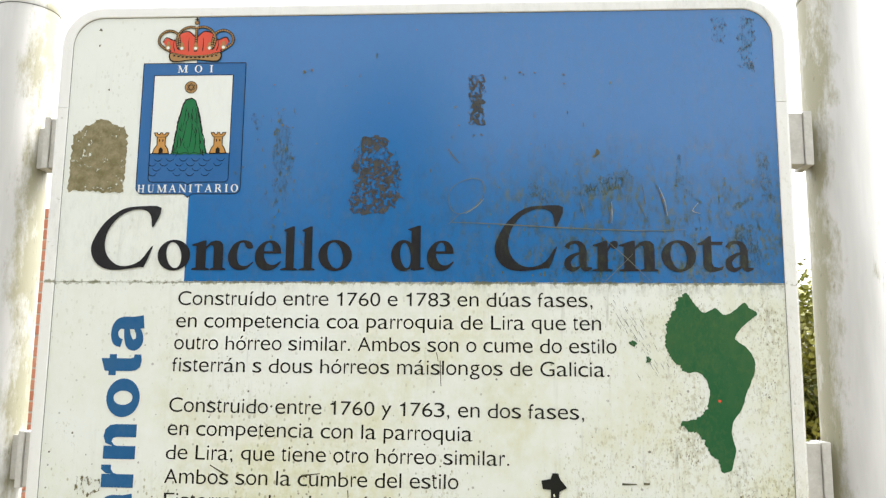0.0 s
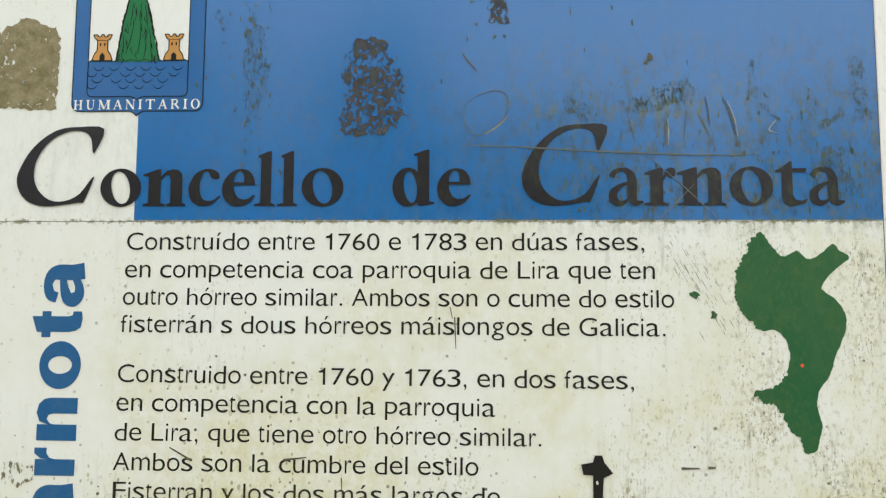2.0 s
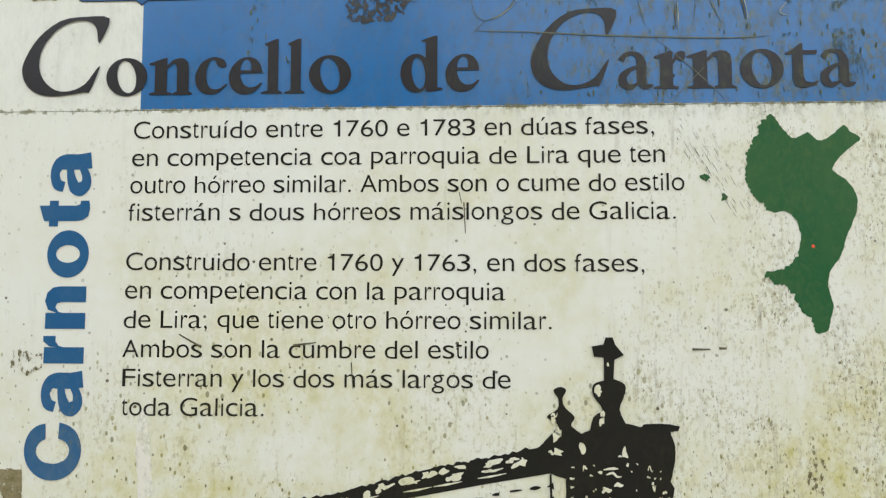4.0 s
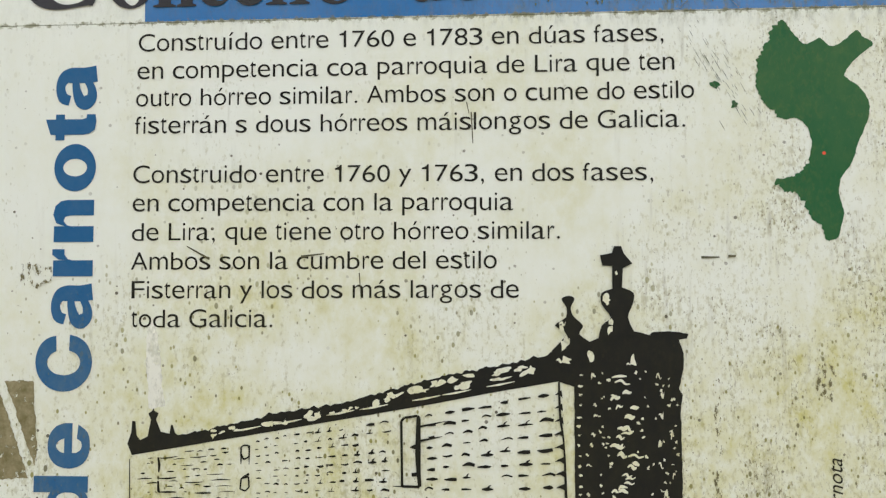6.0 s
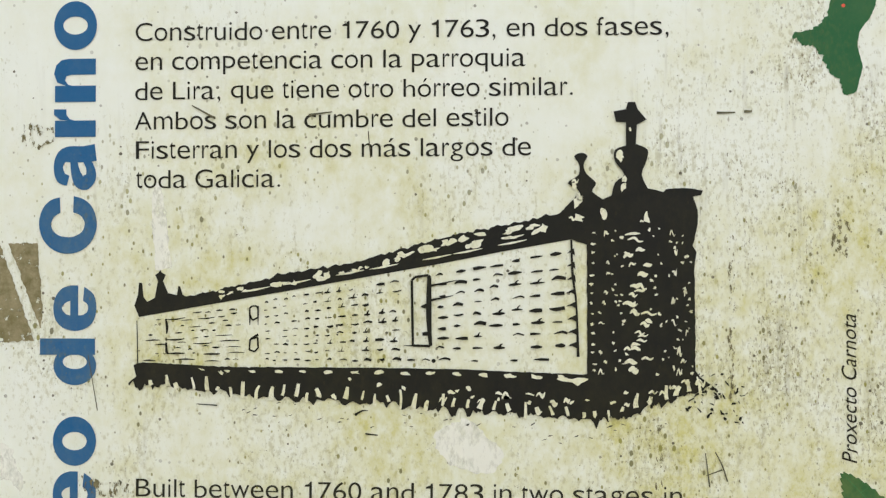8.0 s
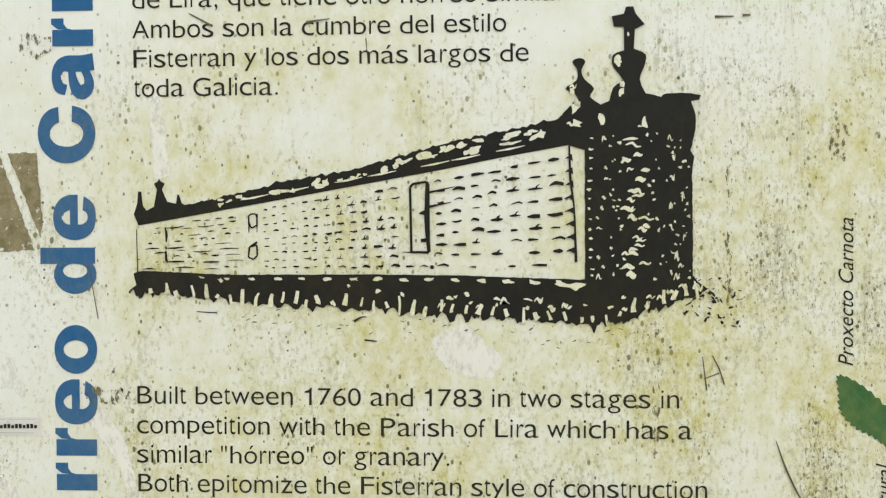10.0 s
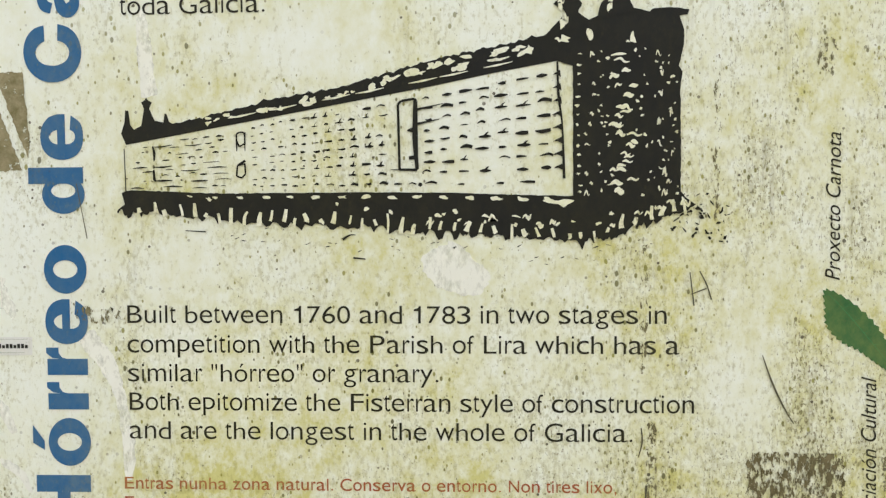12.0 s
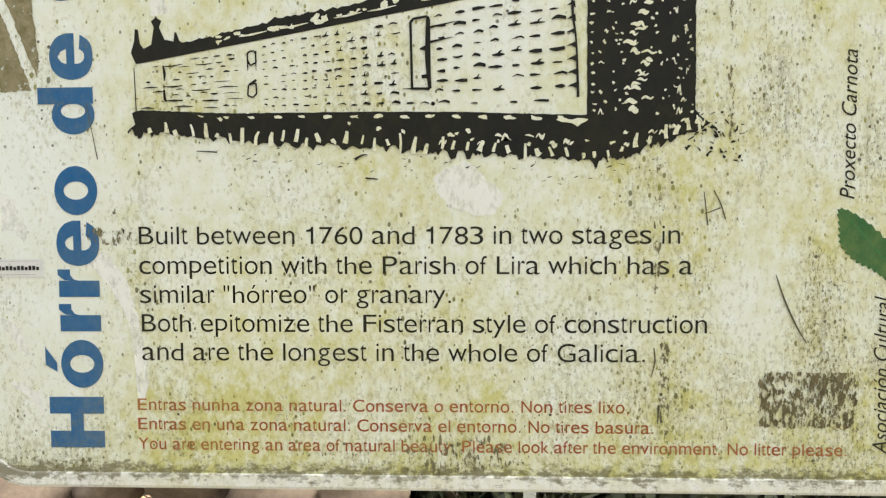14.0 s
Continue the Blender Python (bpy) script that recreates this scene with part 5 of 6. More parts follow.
while x < 0.118:
    t = (x + 0.1935) / 0.312
    wide = 0.0050 + 0.0105 * t
    for row in range(9):
        v = 0.066 + row * 0.105 + rd.uniform(-0.014, 0.014)
        if rd.random() < 0.07 or (-0.052 < x < -0.014 and 0.10 < v < 0.97):
            continue
        px, pz = wall_at((x + 0.329) / 0.452, v)
        px += rd.uniform(-0.0015, 0.0015) * (1 + t)
        w = min(wide * rd.uniform(0.55, 1.15), 0.1265 - px)
        fat = (0.0013 + 0.0020 * t) * rd.uniform(0.55, 1.5)
        rise = 0.17 * (v - 0.12) * w
        kind_of = rd.random()
        bow = (0.0009 + 0.0012 * t) * (1.0 if kind_of < 0.28 else -0.6 if kind_of < 0.42 else 0.1)
        ends = (0.9, 0.3) if 0.42 < kind_of < 0.55 else (0.25, 0.85) if kind_of < 0.7 else (0.35, 0.25)
        marks.append(stroke([(px, pz), (px + w * rd.uniform(0.35, 0.65), pz + rise * 0.5 + bow), (px + w, pz + rise)], [fat * ends[0], fat, fat * ends[1]], 4))
        if kind_of > 0.8 and t > 0.2:
            marks.append(stroke([(px + w * 0.5, pz + rise * 0.5), (px + w * 0.62, pz + rise * 0.6 + 0.0030), (px + w * 0.8, pz + rise + 0.0042)], [fat * 0.8, fat * 0.5, fat * 0.15], 3))
    x += 0.0098 + 0.0135 * t
marks += closed_line([(-0.0372, 1.1850), (-0.0340, 1.1885), (-0.0200, 1.1905), (-0.0180, 1.1880), (-0.0182, 1.1165), (-0.0365, 1.1170)], 0.0026)
marks += [stroke([(-0.0192, 1.190), (-0.0200, 1.15), (-0.0180, 1.117)], [0.0034, 0.0052, 0.0036], 4), stroke([(-0.0280, 1.1575), (-0.0235, 1.1580), (-0.0195, 1.1580)], [0.0010, 0.0046, 0.0056], 3), stroke([(-0.0265, 1.1290), (-0.0200, 1.1295)], [0.0036, 0.0044], 3), stroke([(-0.0190, 1.1640), (0.006, 1.1690)], [0.003, 0.0006], 3), stroke([(-0.019, 1.1790), (0.010, 1.1850)], [0.0026, 0.0006], 3), stroke([(-0.046, 1.1170), (-0.020, 1.1165)], [0.0005, 0.003], 3)]
marks += closed_line([(-0.2088, 1.1500), (-0.2088, 1.1570), (-0.2060, 1.1590), (-0.2015, 1.1590), (-0.2000, 1.1560), (-0.2000, 1.1470), (-0.2060, 1.1440)], 0.0017) + closed_line([(-0.2095, 1.1130), (-0.2085, 1.1240), (-0.2005, 1.1260), (-0.2000, 1.1150), (-0.2040, 1.1110)], 0.0017) + [stroke([(-0.2086, 1.1500), (-0.2088, 1.1390)], [0.0022, 0.0006], 3), stroke([(-0.2000, 1.1290), (-0.2045, 1.1265), (-0.2080, 1.1250)], [0.0026, 0.0020, 0.0006], 3)]
marks += [stroke([(-0.2000, 1.1590), (-0.2000, 1.1390)], [0.0022, 0.0005], 3), stroke([(-0.2990, 1.1460), (-0.2975, 1.1380), (-0.2980, 1.1300)], [0.0014, 0.0030, 0.0012], 3), stroke([(-0.2985, 1.1210), (-0.2980, 1.1110), (-0.2960, 1.1090)], [0.0018, 0.0030, 0.0014], 3), stroke([(-0.3300, 1.1440), (-0.3292, 1.0980)], [0.0009, 0.0012], 3)]
marks += [stroke([(0.1290, 1.2260), (0.1300, 1.1900), (0.1335, 1.1600), (0.1350, 1.1050)], [0.0020, 0.0026, 0.0018, 0.0030], 6)]
for i in range(8):
    zz = 1.214 - 0.0138 * i
    marks.append([(0.1316 + 0.0004 * i, zz + 0.0035), (0.1326 + 0.0004 * i, zz - 0.0045), (0.1290, zz - 0.0012), (0.1225 + rd.uniform(0, 0.003), zz - 0.0016), (0.1270, zz + 0.0006)])
marks.append(ellipse(-0.0150, 1.1010, 0.0022, 0.0022, 0, 12))
for i in range(52):
    x = rd.uniform(0.245, 0.305)
    z = rd.uniform(1.046, 1.096) - (x - 0.245) * 0.25
    marks.append(fleck(x, z, rd.uniform(0.002, 0.0085), rd.uniform(0.0012, 0.0036), rd, rd.uniform(-1.2, 1.2)))
for i in range(34):
    x = rd.uniform(-0.26, 0.24)
    zl = np.interp(x, [-0.338, -0.068, 0.088, 0.156, 0.272], [1.0735, 1.0530, 1.0400, 1.0340, 1.0650])
    marks.append(fleck(x, zl - rd.uniform(0.003, 0.024), rd.uniform(0.002, 0.008), rd.uniform(0.0008, 0.0018), rd, rd.uniform(-0.3, 0.5)))
marks += [stroke([(-0.2660, 1.0560), (-0.2440, 1.0545)], [0.0008, 0.0014], 3), stroke([(-0.0870, 1.0250), (-0.0740, 1.0235)], [0.0018, 0.0012], 3), stroke([(-0.0980, 1.0445), (-0.0900, 1.0490), (-0.0840, 1.0490)], [0.003, 0.0016, 0.0006], 3)]
tagged(flat("linework", marks, 5, BLACK, drawing), kind="stuff")

# ---- stickers, stains, scratches ----
flat_each("sticker_residue", [ragged([(-0.4975, 1.7490), (-0.4960, 1.8330), (-0.4800, 1.8450), (-0.4680, 1.8480), (-0.4610, 1.8570), (-0.4480, 1.8560), (-0.4400, 1.8500), (-0.4210, 1.8440), (-0.4150, 1.8320), (-0.4160, 1.7480), (-0.4450, 1.7470), (-0.4700, 1.7510)], 0.002, 0.0032, 1)], 2, GLUE, upper_board, "brown weathered sticker residue")
flat_each("sticker_residue", [ragged([(-0.0900, 1.7170), (-0.0860, 1.8080), (-0.0700, 1.8280), (-0.0430, 1.8250), (-0.0330, 1.8000), (-0.0200, 1.7820), (-0.0180, 1.7380), (-0.0400, 1.7160)], 0.002, 0.006, 2)], 3, GLUE_BLUE, upper_board, "dark torn sticker residue on blue")
flat_each("sticker_residue", [ragged([(0.0770, 1.8440), (0.0760, 1.9170), (0.0970, 1.9170), (0.0985, 1.8440)], 0.002, 0.0045, 3)], 3, GLUE_BLUE, upper_board, "dark torn sticker residue on blue")
flat_each("dark_stain", [ragged([(0.4170, 1.9640), (0.4190, 2.0000), (0.4360, 1.9960), (0.4370, 1.9580)], 0.003, 0.006, 6), ragged([(0.4540, 1.9250), (0.4560, 1.9990), (0.4760, 1.9980), (0.4740, 1.9150)], 0.003, 0.008, 7)], 3, SMEAR, upper_board)
# glue patch in three strips, white scrapes between
flat_each("sticker_residue", [ragged([(-0.5000, 1.1210), (-0.5000, 1.2270), (-0.4800, 1.2280), (-0.4420, 1.1230)], 0.002, 0.002, 4), ragged([(-0.4700, 1.2275), (-0.4380, 1.2275), (-0.4330, 1.1560), (-0.4350, 1.1350), (-0.4520, 1.1800)], 0.002, 0.002, 5)], 2, GLUE, lower_board, "brown weathered sticker residue scraped through")
flat_each("sticker_residue", [ragged([(0.3220, 0.8170), (0.4200, 0.8165), (0.4250, 0.7560), (0.3225, 0.7590)], 0.002, 0.003, 8)], 3, GLUE_LOW, lower_board, "dark scraped sticker residue")
flat_each("green_stain", [ragged([(0.3920, 1.2150), (0.3960, 1.2480), (0.4130, 1.2450), (0.4100, 1.2050)], 0.003, 0.006, 9), ragged([(0.4640, 0.7200), (0.4600, 0.8100), (0.4960, 0.8300), (0.4980, 0.7200)], 0.003, 0.006, 10), ragged([(-0.46, 1.33), (-0.455, 1.355), (-0.42, 1.352), (-0.425, 1.33)], 0.003, 0.006, 11),
     ragged([(-0.4, 0.964), (-0.395, 0.978), (-0.34, 0.972), (-0.335, 0.956)], 0.003, 0.006, 12), ragged([(-0.04, 0.70), (-0.05, 0.752), (0.06, 0.748), (0.09, 0.72)], 0.003, 0.007, 13)], 3, STREAK, lower_board)
flat_each("dirt_run", [ragged([(0.2120, 0.90), (0.2140, 1.035), (0.2200, 1.035), (0.2190, 0.90)], 0.004, 0.003, 14), ragged([(0.2180, 0.75), (0.2200, 0.86), (0.2290, 0.86), (0.2270, 0.75)], 0.004, 0.004, 15), ragged([(0.2880, 1.06), (0.2900, 1.23), (0.2960, 1.23), (0.2950, 1.06)], 0.004, 0.003, 16)], 3, STREAK, lower_board, "dark runs of dirt")
flat_each("wiped_swipe", [ragged(stroke([(-0.3080, 1.2900), (-0.3060, 1.2500), (-0.3010, 1.1990)], [0.006, 0.016, 0.018], 6), 0.003, 0.002, 19), ragged(stroke([(-0.3790, 0.9450), (-0.3580, 0.9180), (-0.3430, 0.8820), (-0.3365, 0.8450), (-0.3340, 0.8150), (-0.3355, 0.7880)], [0.022, 0.020, 0.012, 0.012, 0.014, 0.006], 6), 0.003, 0.0025, 20),
     ragged(fleck(0.0200, 1.0150, 0.07, 0.05, rd, -0.5), 0.003, 0.004, 22), ragged(fleck(-0.47, 0.99, 0.03, 0.06, rd, 0.3), 0.003, 0.003, 23), ragged(stroke([(-0.4900, 0.8780), (-0.4720, 0.8640), (-0.4600, 0.8380)], [0.006, 0.014, 0.005], 5), 0.003, 0.002, 24), ragged(stroke([(-0.4780, 0.8100), (-0.4560, 0.7960), (-0.4440, 0.7740)], [0.005, 0.011, 0.004], 5), 0.003, 0.002, 25)], 1.5, WIPED, lower_board, "wiped clean swipes")
paper = flat("small_sticker", [[(-0.5030, 0.9235), (-0.5030, 0.9440), (-0.4370, 0.9435), (-0.4375, 0.9240)]], 2, STICKER, lower_board, "small pale sticker with unreadable print")
flat("print_bars", [[(-0.5000 + 0.0042 * n, 0.9314), (-0.5000 + 0.0042 * n, 0.9362 - 0.0012 * (n % 3 == 1)), (-0.4968 + 0.0042 * n, 0.9362 - 0.0012 * (n % 3 == 1)), (-0.4968 + 0.0042 * n, 0.9314)] for n in range(14)], 3, TEXT_BLACK, paper, "dark bars of print")
flat("print_bars", [[(-0.498, 0.9412), (-0.498, 0.9416), (-0.442, 0.9414), (-0.442, 0.9410)], [(-0.494, 0.9265), (-0.494, 0.9270), (-0.446, 0.9268), (-0.446, 0.9263)]], 3, SCRATCH_LIGHT, paper, "thin grey bars of print")

flat_each("scratch", [stroke(p, w, 6) for p, w in (
    ([(0.2640, 1.0060), (0.2680, 0.9710)], [0.001, 0.0016]), ([(0.2740, 1.0070), (0.2810, 0.9930), (0.2860, 0.9770)], [0.0012, 0.0016]), ([(0.2650, 0.9830), (0.2810, 0.9890)], [0.001, 0.0014]),
    ([(0.3380, 0.9190), (0.3480, 0.8900), (0.3600, 0.8640), (0.3700, 0.8470)], [0.0008, 0.0022, 0.0018, 0.001]), ([(-0.3830, 1.1080), (-0.3730, 1.0490)], [0.0007, 0.0011]), ([(0.0340, 1.5250), (0.0365, 1.5130)], [0.001, 0.0007]), ([(0.0390, 1.5140), (0.0405, 1.4800)], [0.0014, 0.0007]),
    ([(0.2790, 1.3560), (0.2980, 1.3560)], [0.0028, 0.0012]), ([(0.3070, 1.3570), (0.3150, 1.3570)], [0.003, 0.002]), ([(0.2130, 0.8430), (0.2140, 0.8280), (0.2100, 0.8120)], [0.0010, 0.002, 0.0006]), ([(0.2180, 0.7820), (0.2170, 0.7620)], [0.0024, 0.001]),
    ([(-0.2700, 1.3720), (-0.2450, 1.3580)], [0.0012, 0.0024]), ([(-0.1450, 1.3600), (-0.1200, 1.3630)], [0.0026, 0.001]), ([(-0.0820, 1.3420), (-0.0800, 1.3140)], [0.0012, 0.0006]))], 5, SCRATCH_DARK, lower_board, "dark scratches")
rh = random.Random(52)
hatch = []
for n in range(60):
    k = rh.random()
    x, z = 0.268 + 0.060 * k + rh.gauss(0, 0.009), 1.612 - 0.105 * k + rh.gauss(0, 0.010)
    d = rh.uniform(0.003, 0.013)
    if z < 1.613:
        hatch.append(ribbon([(x, z), (x + 0.28 * d, z - 0.5 * d), (x + 0.55 * d, z - d)], [0.0002, rh.uniform(0.0003, 0.0007), 0.0002]))
tagged(flat("slanted_scratches", hatch, 4, SCRATCH_OLIVE, lower_board, "olive slanted scratches beside the map"), kind="stuff")
OVAL = [(0.0490, 1.7450), (0.0510, 1.7250), (0.0630, 1.7160), (0.0840, 1.7250), (0.0970, 1.7440), (0.0950, 1.7620), (0.0800, 1.7660), (0.0590, 1.7580)]
flat_each("scribble", [ribbon([*smooth(OVAL, 6), OVAL[0]], [0.0006, 0.0013, 0.0006]), stroke([(0.0490, 1.7020), (0.0630, 1.7150)], [0.0006, 0.0010]), stroke([(0.0530, 1.7040), (0.1100, 1.7020), (0.1930, 1.6970), (0.2600, 1.6940), (0.3260, 1.6920), (0.3710, 1.6940)], [0.0007, 0.0014, 0.0015, 0.0015, 0.0014, 0.0004], 8)]
     + [stroke(p, [0.0004, 0.0010, 0.0004], 4) for p in ([(0.2290, 1.7400), (0.2370, 1.7070)], [(0.2940, 1.7430), (0.2890, 1.7070)], [(0.3060, 1.7390), (0.3200, 1.7090)], [(0.2470, 1.6940), (0.2900, 1.6560), (0.3240, 1.6220)], [(0.3000, 1.6600), (0.2800, 1.6400), (0.2620, 1.6220)])], 6, SCRATCH_OLIVE, upper_board, "olive scribbled scratches")
flat_each("scribble", [stroke(p, w, 4) for p, w in (([(0.0460, 1.8100), (0.0530, 1.8000), (0.0630, 1.7880)], [0.0007, 0.0018, 0.0010]), ([(0.2705, 1.7320), (0.2700, 1.7160), (0.2710, 1.7020)], [0.0005, 0.0017, 0.0005]), ([(0.3140, 1.7580), (0.3170, 1.7400), (0.3180, 1.7260)], [0.0005, 0.0016, 0.0006]), ([(0.3350, 1.7530), (0.3420, 1.7330), (0.3460, 1.7130)], [0.0006, 0.0022, 0.0008]))], 6.5, SCRATCH_DARK, upper_board, "dark gouges")
flat_each("scribble", [stroke(p, [0.0005, 0.0013, 0.0004], 4) for p in ([(0.2725, 1.7330), (0.2732, 1.7170), (0.2726, 1.7030)], [(0.3375, 1.7530), (0.3450, 1.7330), (0.3480, 1.7130)], [(0.3900, 1.7310), (0.3820, 1.7200), (0.3920, 1.7160)], [(0.0980, 1.7380), (0.0880, 1.7270), (0.0720, 1.7160)])], 7, SCRATCH_LIGHT, upper_board, "light scrapes")
flat_each("moss_smear", [ragged(stroke([(0.3700, 1.7480), (0.3840, 1.7420), (0.3950, 1.7280)], [0.004, 0.008, 0.003], 4), 0.002, 0.002, 31), ragged(stroke([(0.4350, 1.7240), (0.4600, 1.7330)], [0.008, 0.009], 4), 0.002, 0.002, 32), ragged(stroke([(0.3850, 1.6945), (0.3990, 1.6950)], [0.004, 0.003], 4), 0.002, 0.001, 33), ragged(stroke([(0.2400, 1.7510), (0.2900, 1.7620)], [0.010, 0.022], 4), 0.002, 0.005, 34)], 4, SMEAR, upper_board, "moss-coloured smears")
rb = random.Random(91)
dabs = []
for n in range(230):
    k = rb.random()
    if k < 0.62:
        x, z = rb.uniform(0.10, 0.49), 1.63 + 0.135 * rb.random() ** 1.3
    elif k < 0.82:
        x, z = rb.gauss(-0.190, 0.014), rb.uniform(1.66, 1.87)
    else:
        x, z = rb.uniform(-0.26, 0.48), rb.uniform(1.74, 1.95)
    d = rb.uniform(0.002, 0.009)
    dabs.append(fleck(x, z, rb.uniform(0.0010, 0.0026), d, rb, rb.uniform(-0.12, 0.12)))
tagged(flat("moss_dabs", dabs, 4.2, DAB, upper_board, "small olive moss dabs on the blue"), kind="stuff")
SPOTS = ((-0.466, 1.992, 0.006), (-0.466, 1.968, 0.004), (-0.161, 1.924, 0.006), (-0.150, 1.927, 0.004), (0.147, 1.920, 0.004), (0.153, 1.917, 0.004), (0.169, 1.919, 0.003), (0.209, 1.916, 0.004), (0.209, 1.903, 0.003), (0.137, 1.872, 0.003),
         (0.254, 1.802, 0.007), (0.250, 1.797, 0.005), (0.001, 1.986, 0.003), (-0.190, 1.845, 0.004), (-0.183, 1.843, 0.003), (0.083, 1.828, 0.003), (0.094, 1.829, 0.003), (-0.204, 1.905, 0.003), (0.062, 1.843, 0.003), (-0.447, 1.90, 0.003))
rs = random.Random(8)
flat_each("dark_spot", [fleck(x, z, d, d * rs.uniform(0.7, 1.5), rs, rs.uniform(0, 3)) for x, z, d in SPOTS], 7.2, SCRATCH_DARK, upper_board, "small dark spot")
flat_each("moss_smear", [ragged(stroke([(-0.192, 1.858), (-0.188, 1.80), (-0.190, 1.735)], [0.006, 0.030, 0.012], 4), 0.003, 0.007, 41), ragged(stroke([(-0.235, 1.86), (-0.222, 1.842)], [0.010, 0.012], 4), 0.003, 0.004, 42), ragged(stroke([(0.365, 1.80), (0.366, 1.755)], [0.006, 0.012], 4), 0.003, 0.005, 43),
     ragged(stroke([(0.478, 1.80), (0.484, 1.73)], [0.014, 0.018], 4), 0.003, 0.006, 44), ragged(stroke([(0.16, 1.755), (0.19, 1.735)], [0.016, 0.022], 4), 0.003, 0.006, 45), ragged(stroke([(0.30, 1.775), (0.26, 1.752), (0.225, 1.748)], [0.022, 0.026, 0.012], 4), 0.003, 0.007, 46), ragged(stroke([(0.45, 1.70), (0.46, 1.64)], [0.02, 0.03], 4), 0.003, 0.008, 47)], 4.5, SMEAR, upper_board, "olive moss smear")


# ---- surroundings ----
def build_ground():
    """One sheet: uneven earth round the sign, running out flat to the horizon."""
    xs = [-1500, -200, -40] + [-12 + 0.25 * i for i in range(97)] + [40, 200, 1500]
    verts, faces, k = [], [], len(xs)
    for yy in xs:
        for xx in xs:
            near = max(abs(xx), abs(yy)) <= 12
            h = 0.05 * noise.fractal(Vector((xx * 0.6, yy * 0.6, 0)), 0.6, 2.0, 4) - 0.03 if near else -0.03
            verts.append((xx, yy + 2, h))
    for j in range(k - 1):
        for i in range(k - 1):
            a = j * k + i
            faces.append((a, a + 1, a + k + 1, a + k))
    return tagged(from_data("ground", verts, faces, EARTH, None, "", True), "brown earth with dry litter and small stones", "ground", kind="structure")


build_ground()


BROWNSTONE = surface("brown_schist", (0.085, 0.06, 0.04), (0.19, 0.14, 0.09), 9, 0.85, 0, 0.5, 0.004)


def build_stone(rng, size):
    bm = bmesh.new()
    bmesh.ops.create_icosphere(bm, subdivisions=3, radius=1.0)
    off = Vector((rng.uniform(0, 50), rng.uniform(0, 50), 0))
    sx, sy, sz = size * rng.uniform(0.8, 1.3), size * rng.uniform(0.7, 1.1), size * rng.uniform(0.5, 0.8)
    for v in bm.verts:
        d = 1 + 0.34 * noise.noise(v.co * 1.1 + off) + 0.16 * noise.noise(v.co * 2.7 + off) + 0.06 * noise.noise(v.co * 6.5 + off)
        v.co = Vector((v.co.x * sx * d, v.co.y * sy * d, v.co.z * sz * d))
    for f in bm.faces:
        f.smooth = True
    return bm


rng = random.Random(4)
for n in range(36):
    size = rng.uniform(0.08, 0.2)
    ob = part("stone", build_stone(rng, size), STONE)
    ob.location = (rng.uniform(-1.6, 1.5), rng.uniform(1.25, 2.6), size * 0.28)
    ob.rotation_euler = (rng.uniform(-0.2, 0.2), rng.uniform(-0.2, 0.2), rng.uniform(0, 6.3))
    tagged(ob, "rough granite stone with pale lichen on the ground", "stone", "stones behind the board")

lv, lf = [], []
for n in range(5200):
    x, y = rng.gauss(0, 1.2), rng.gauss(1.9, 0.8)
    s, a = rng.uniform(0.012, 0.04), rng.uniform(0, 6.3)
    z = 0.012 + rng.uniform(0, 0.035)
    c, d = math.cos(a), math.sin(a)
    b = len(lv)
    for u, w, h in ((-1, 0, 0), (-0.1, 0.42, 0.2), (1, 0, 0.1), (-0.1, -0.42, 0.25)):
        lv.append((x + s * (u * c - w * d), y + s * (u * d + w * c), z + s * h * rng.uniform(-0.5, 1.4)))
    lf += [(b, b + 1, b + 2), (b, b + 2, b + 3)]
tagged(from_data("leaf_litter", lv, lf, LITTER), "dry brown leaves and bits scattered on earth", "leaf litter", kind="stuff")

gv, gf = [], []
for n in range(2600):
    x, y = rng.gauss(0.2, 2.2), max(0.4, rng.gauss(3.6, 1.6))
    h, a, w = rng.uniform(0.05, 0.2), rng.uniform(0, 6.3), rng.uniform(0.003, 0.007)
    lean = rng.uniform(0.1, 0.7) * h
    b = len(gv)
    cx, cy = math.cos(a), math.sin(a)
    gv += [(x - w * cy, y + w * cx, -0.02), (x + w * cy, y - w * cx, -0.02), (x + 0.4 * lean * cx, y + 0.4 * lean * cy, 0.6 * h), (x + lean * cx, y + lean * cy, h)]
    gf += [(b, b + 1, b + 2), (b + 2, b + 1, b + 3)]
tagged(from_data("grass", gv, gf, GRASS), "sparse dry and green grass blades", "grass", kind="stuff")


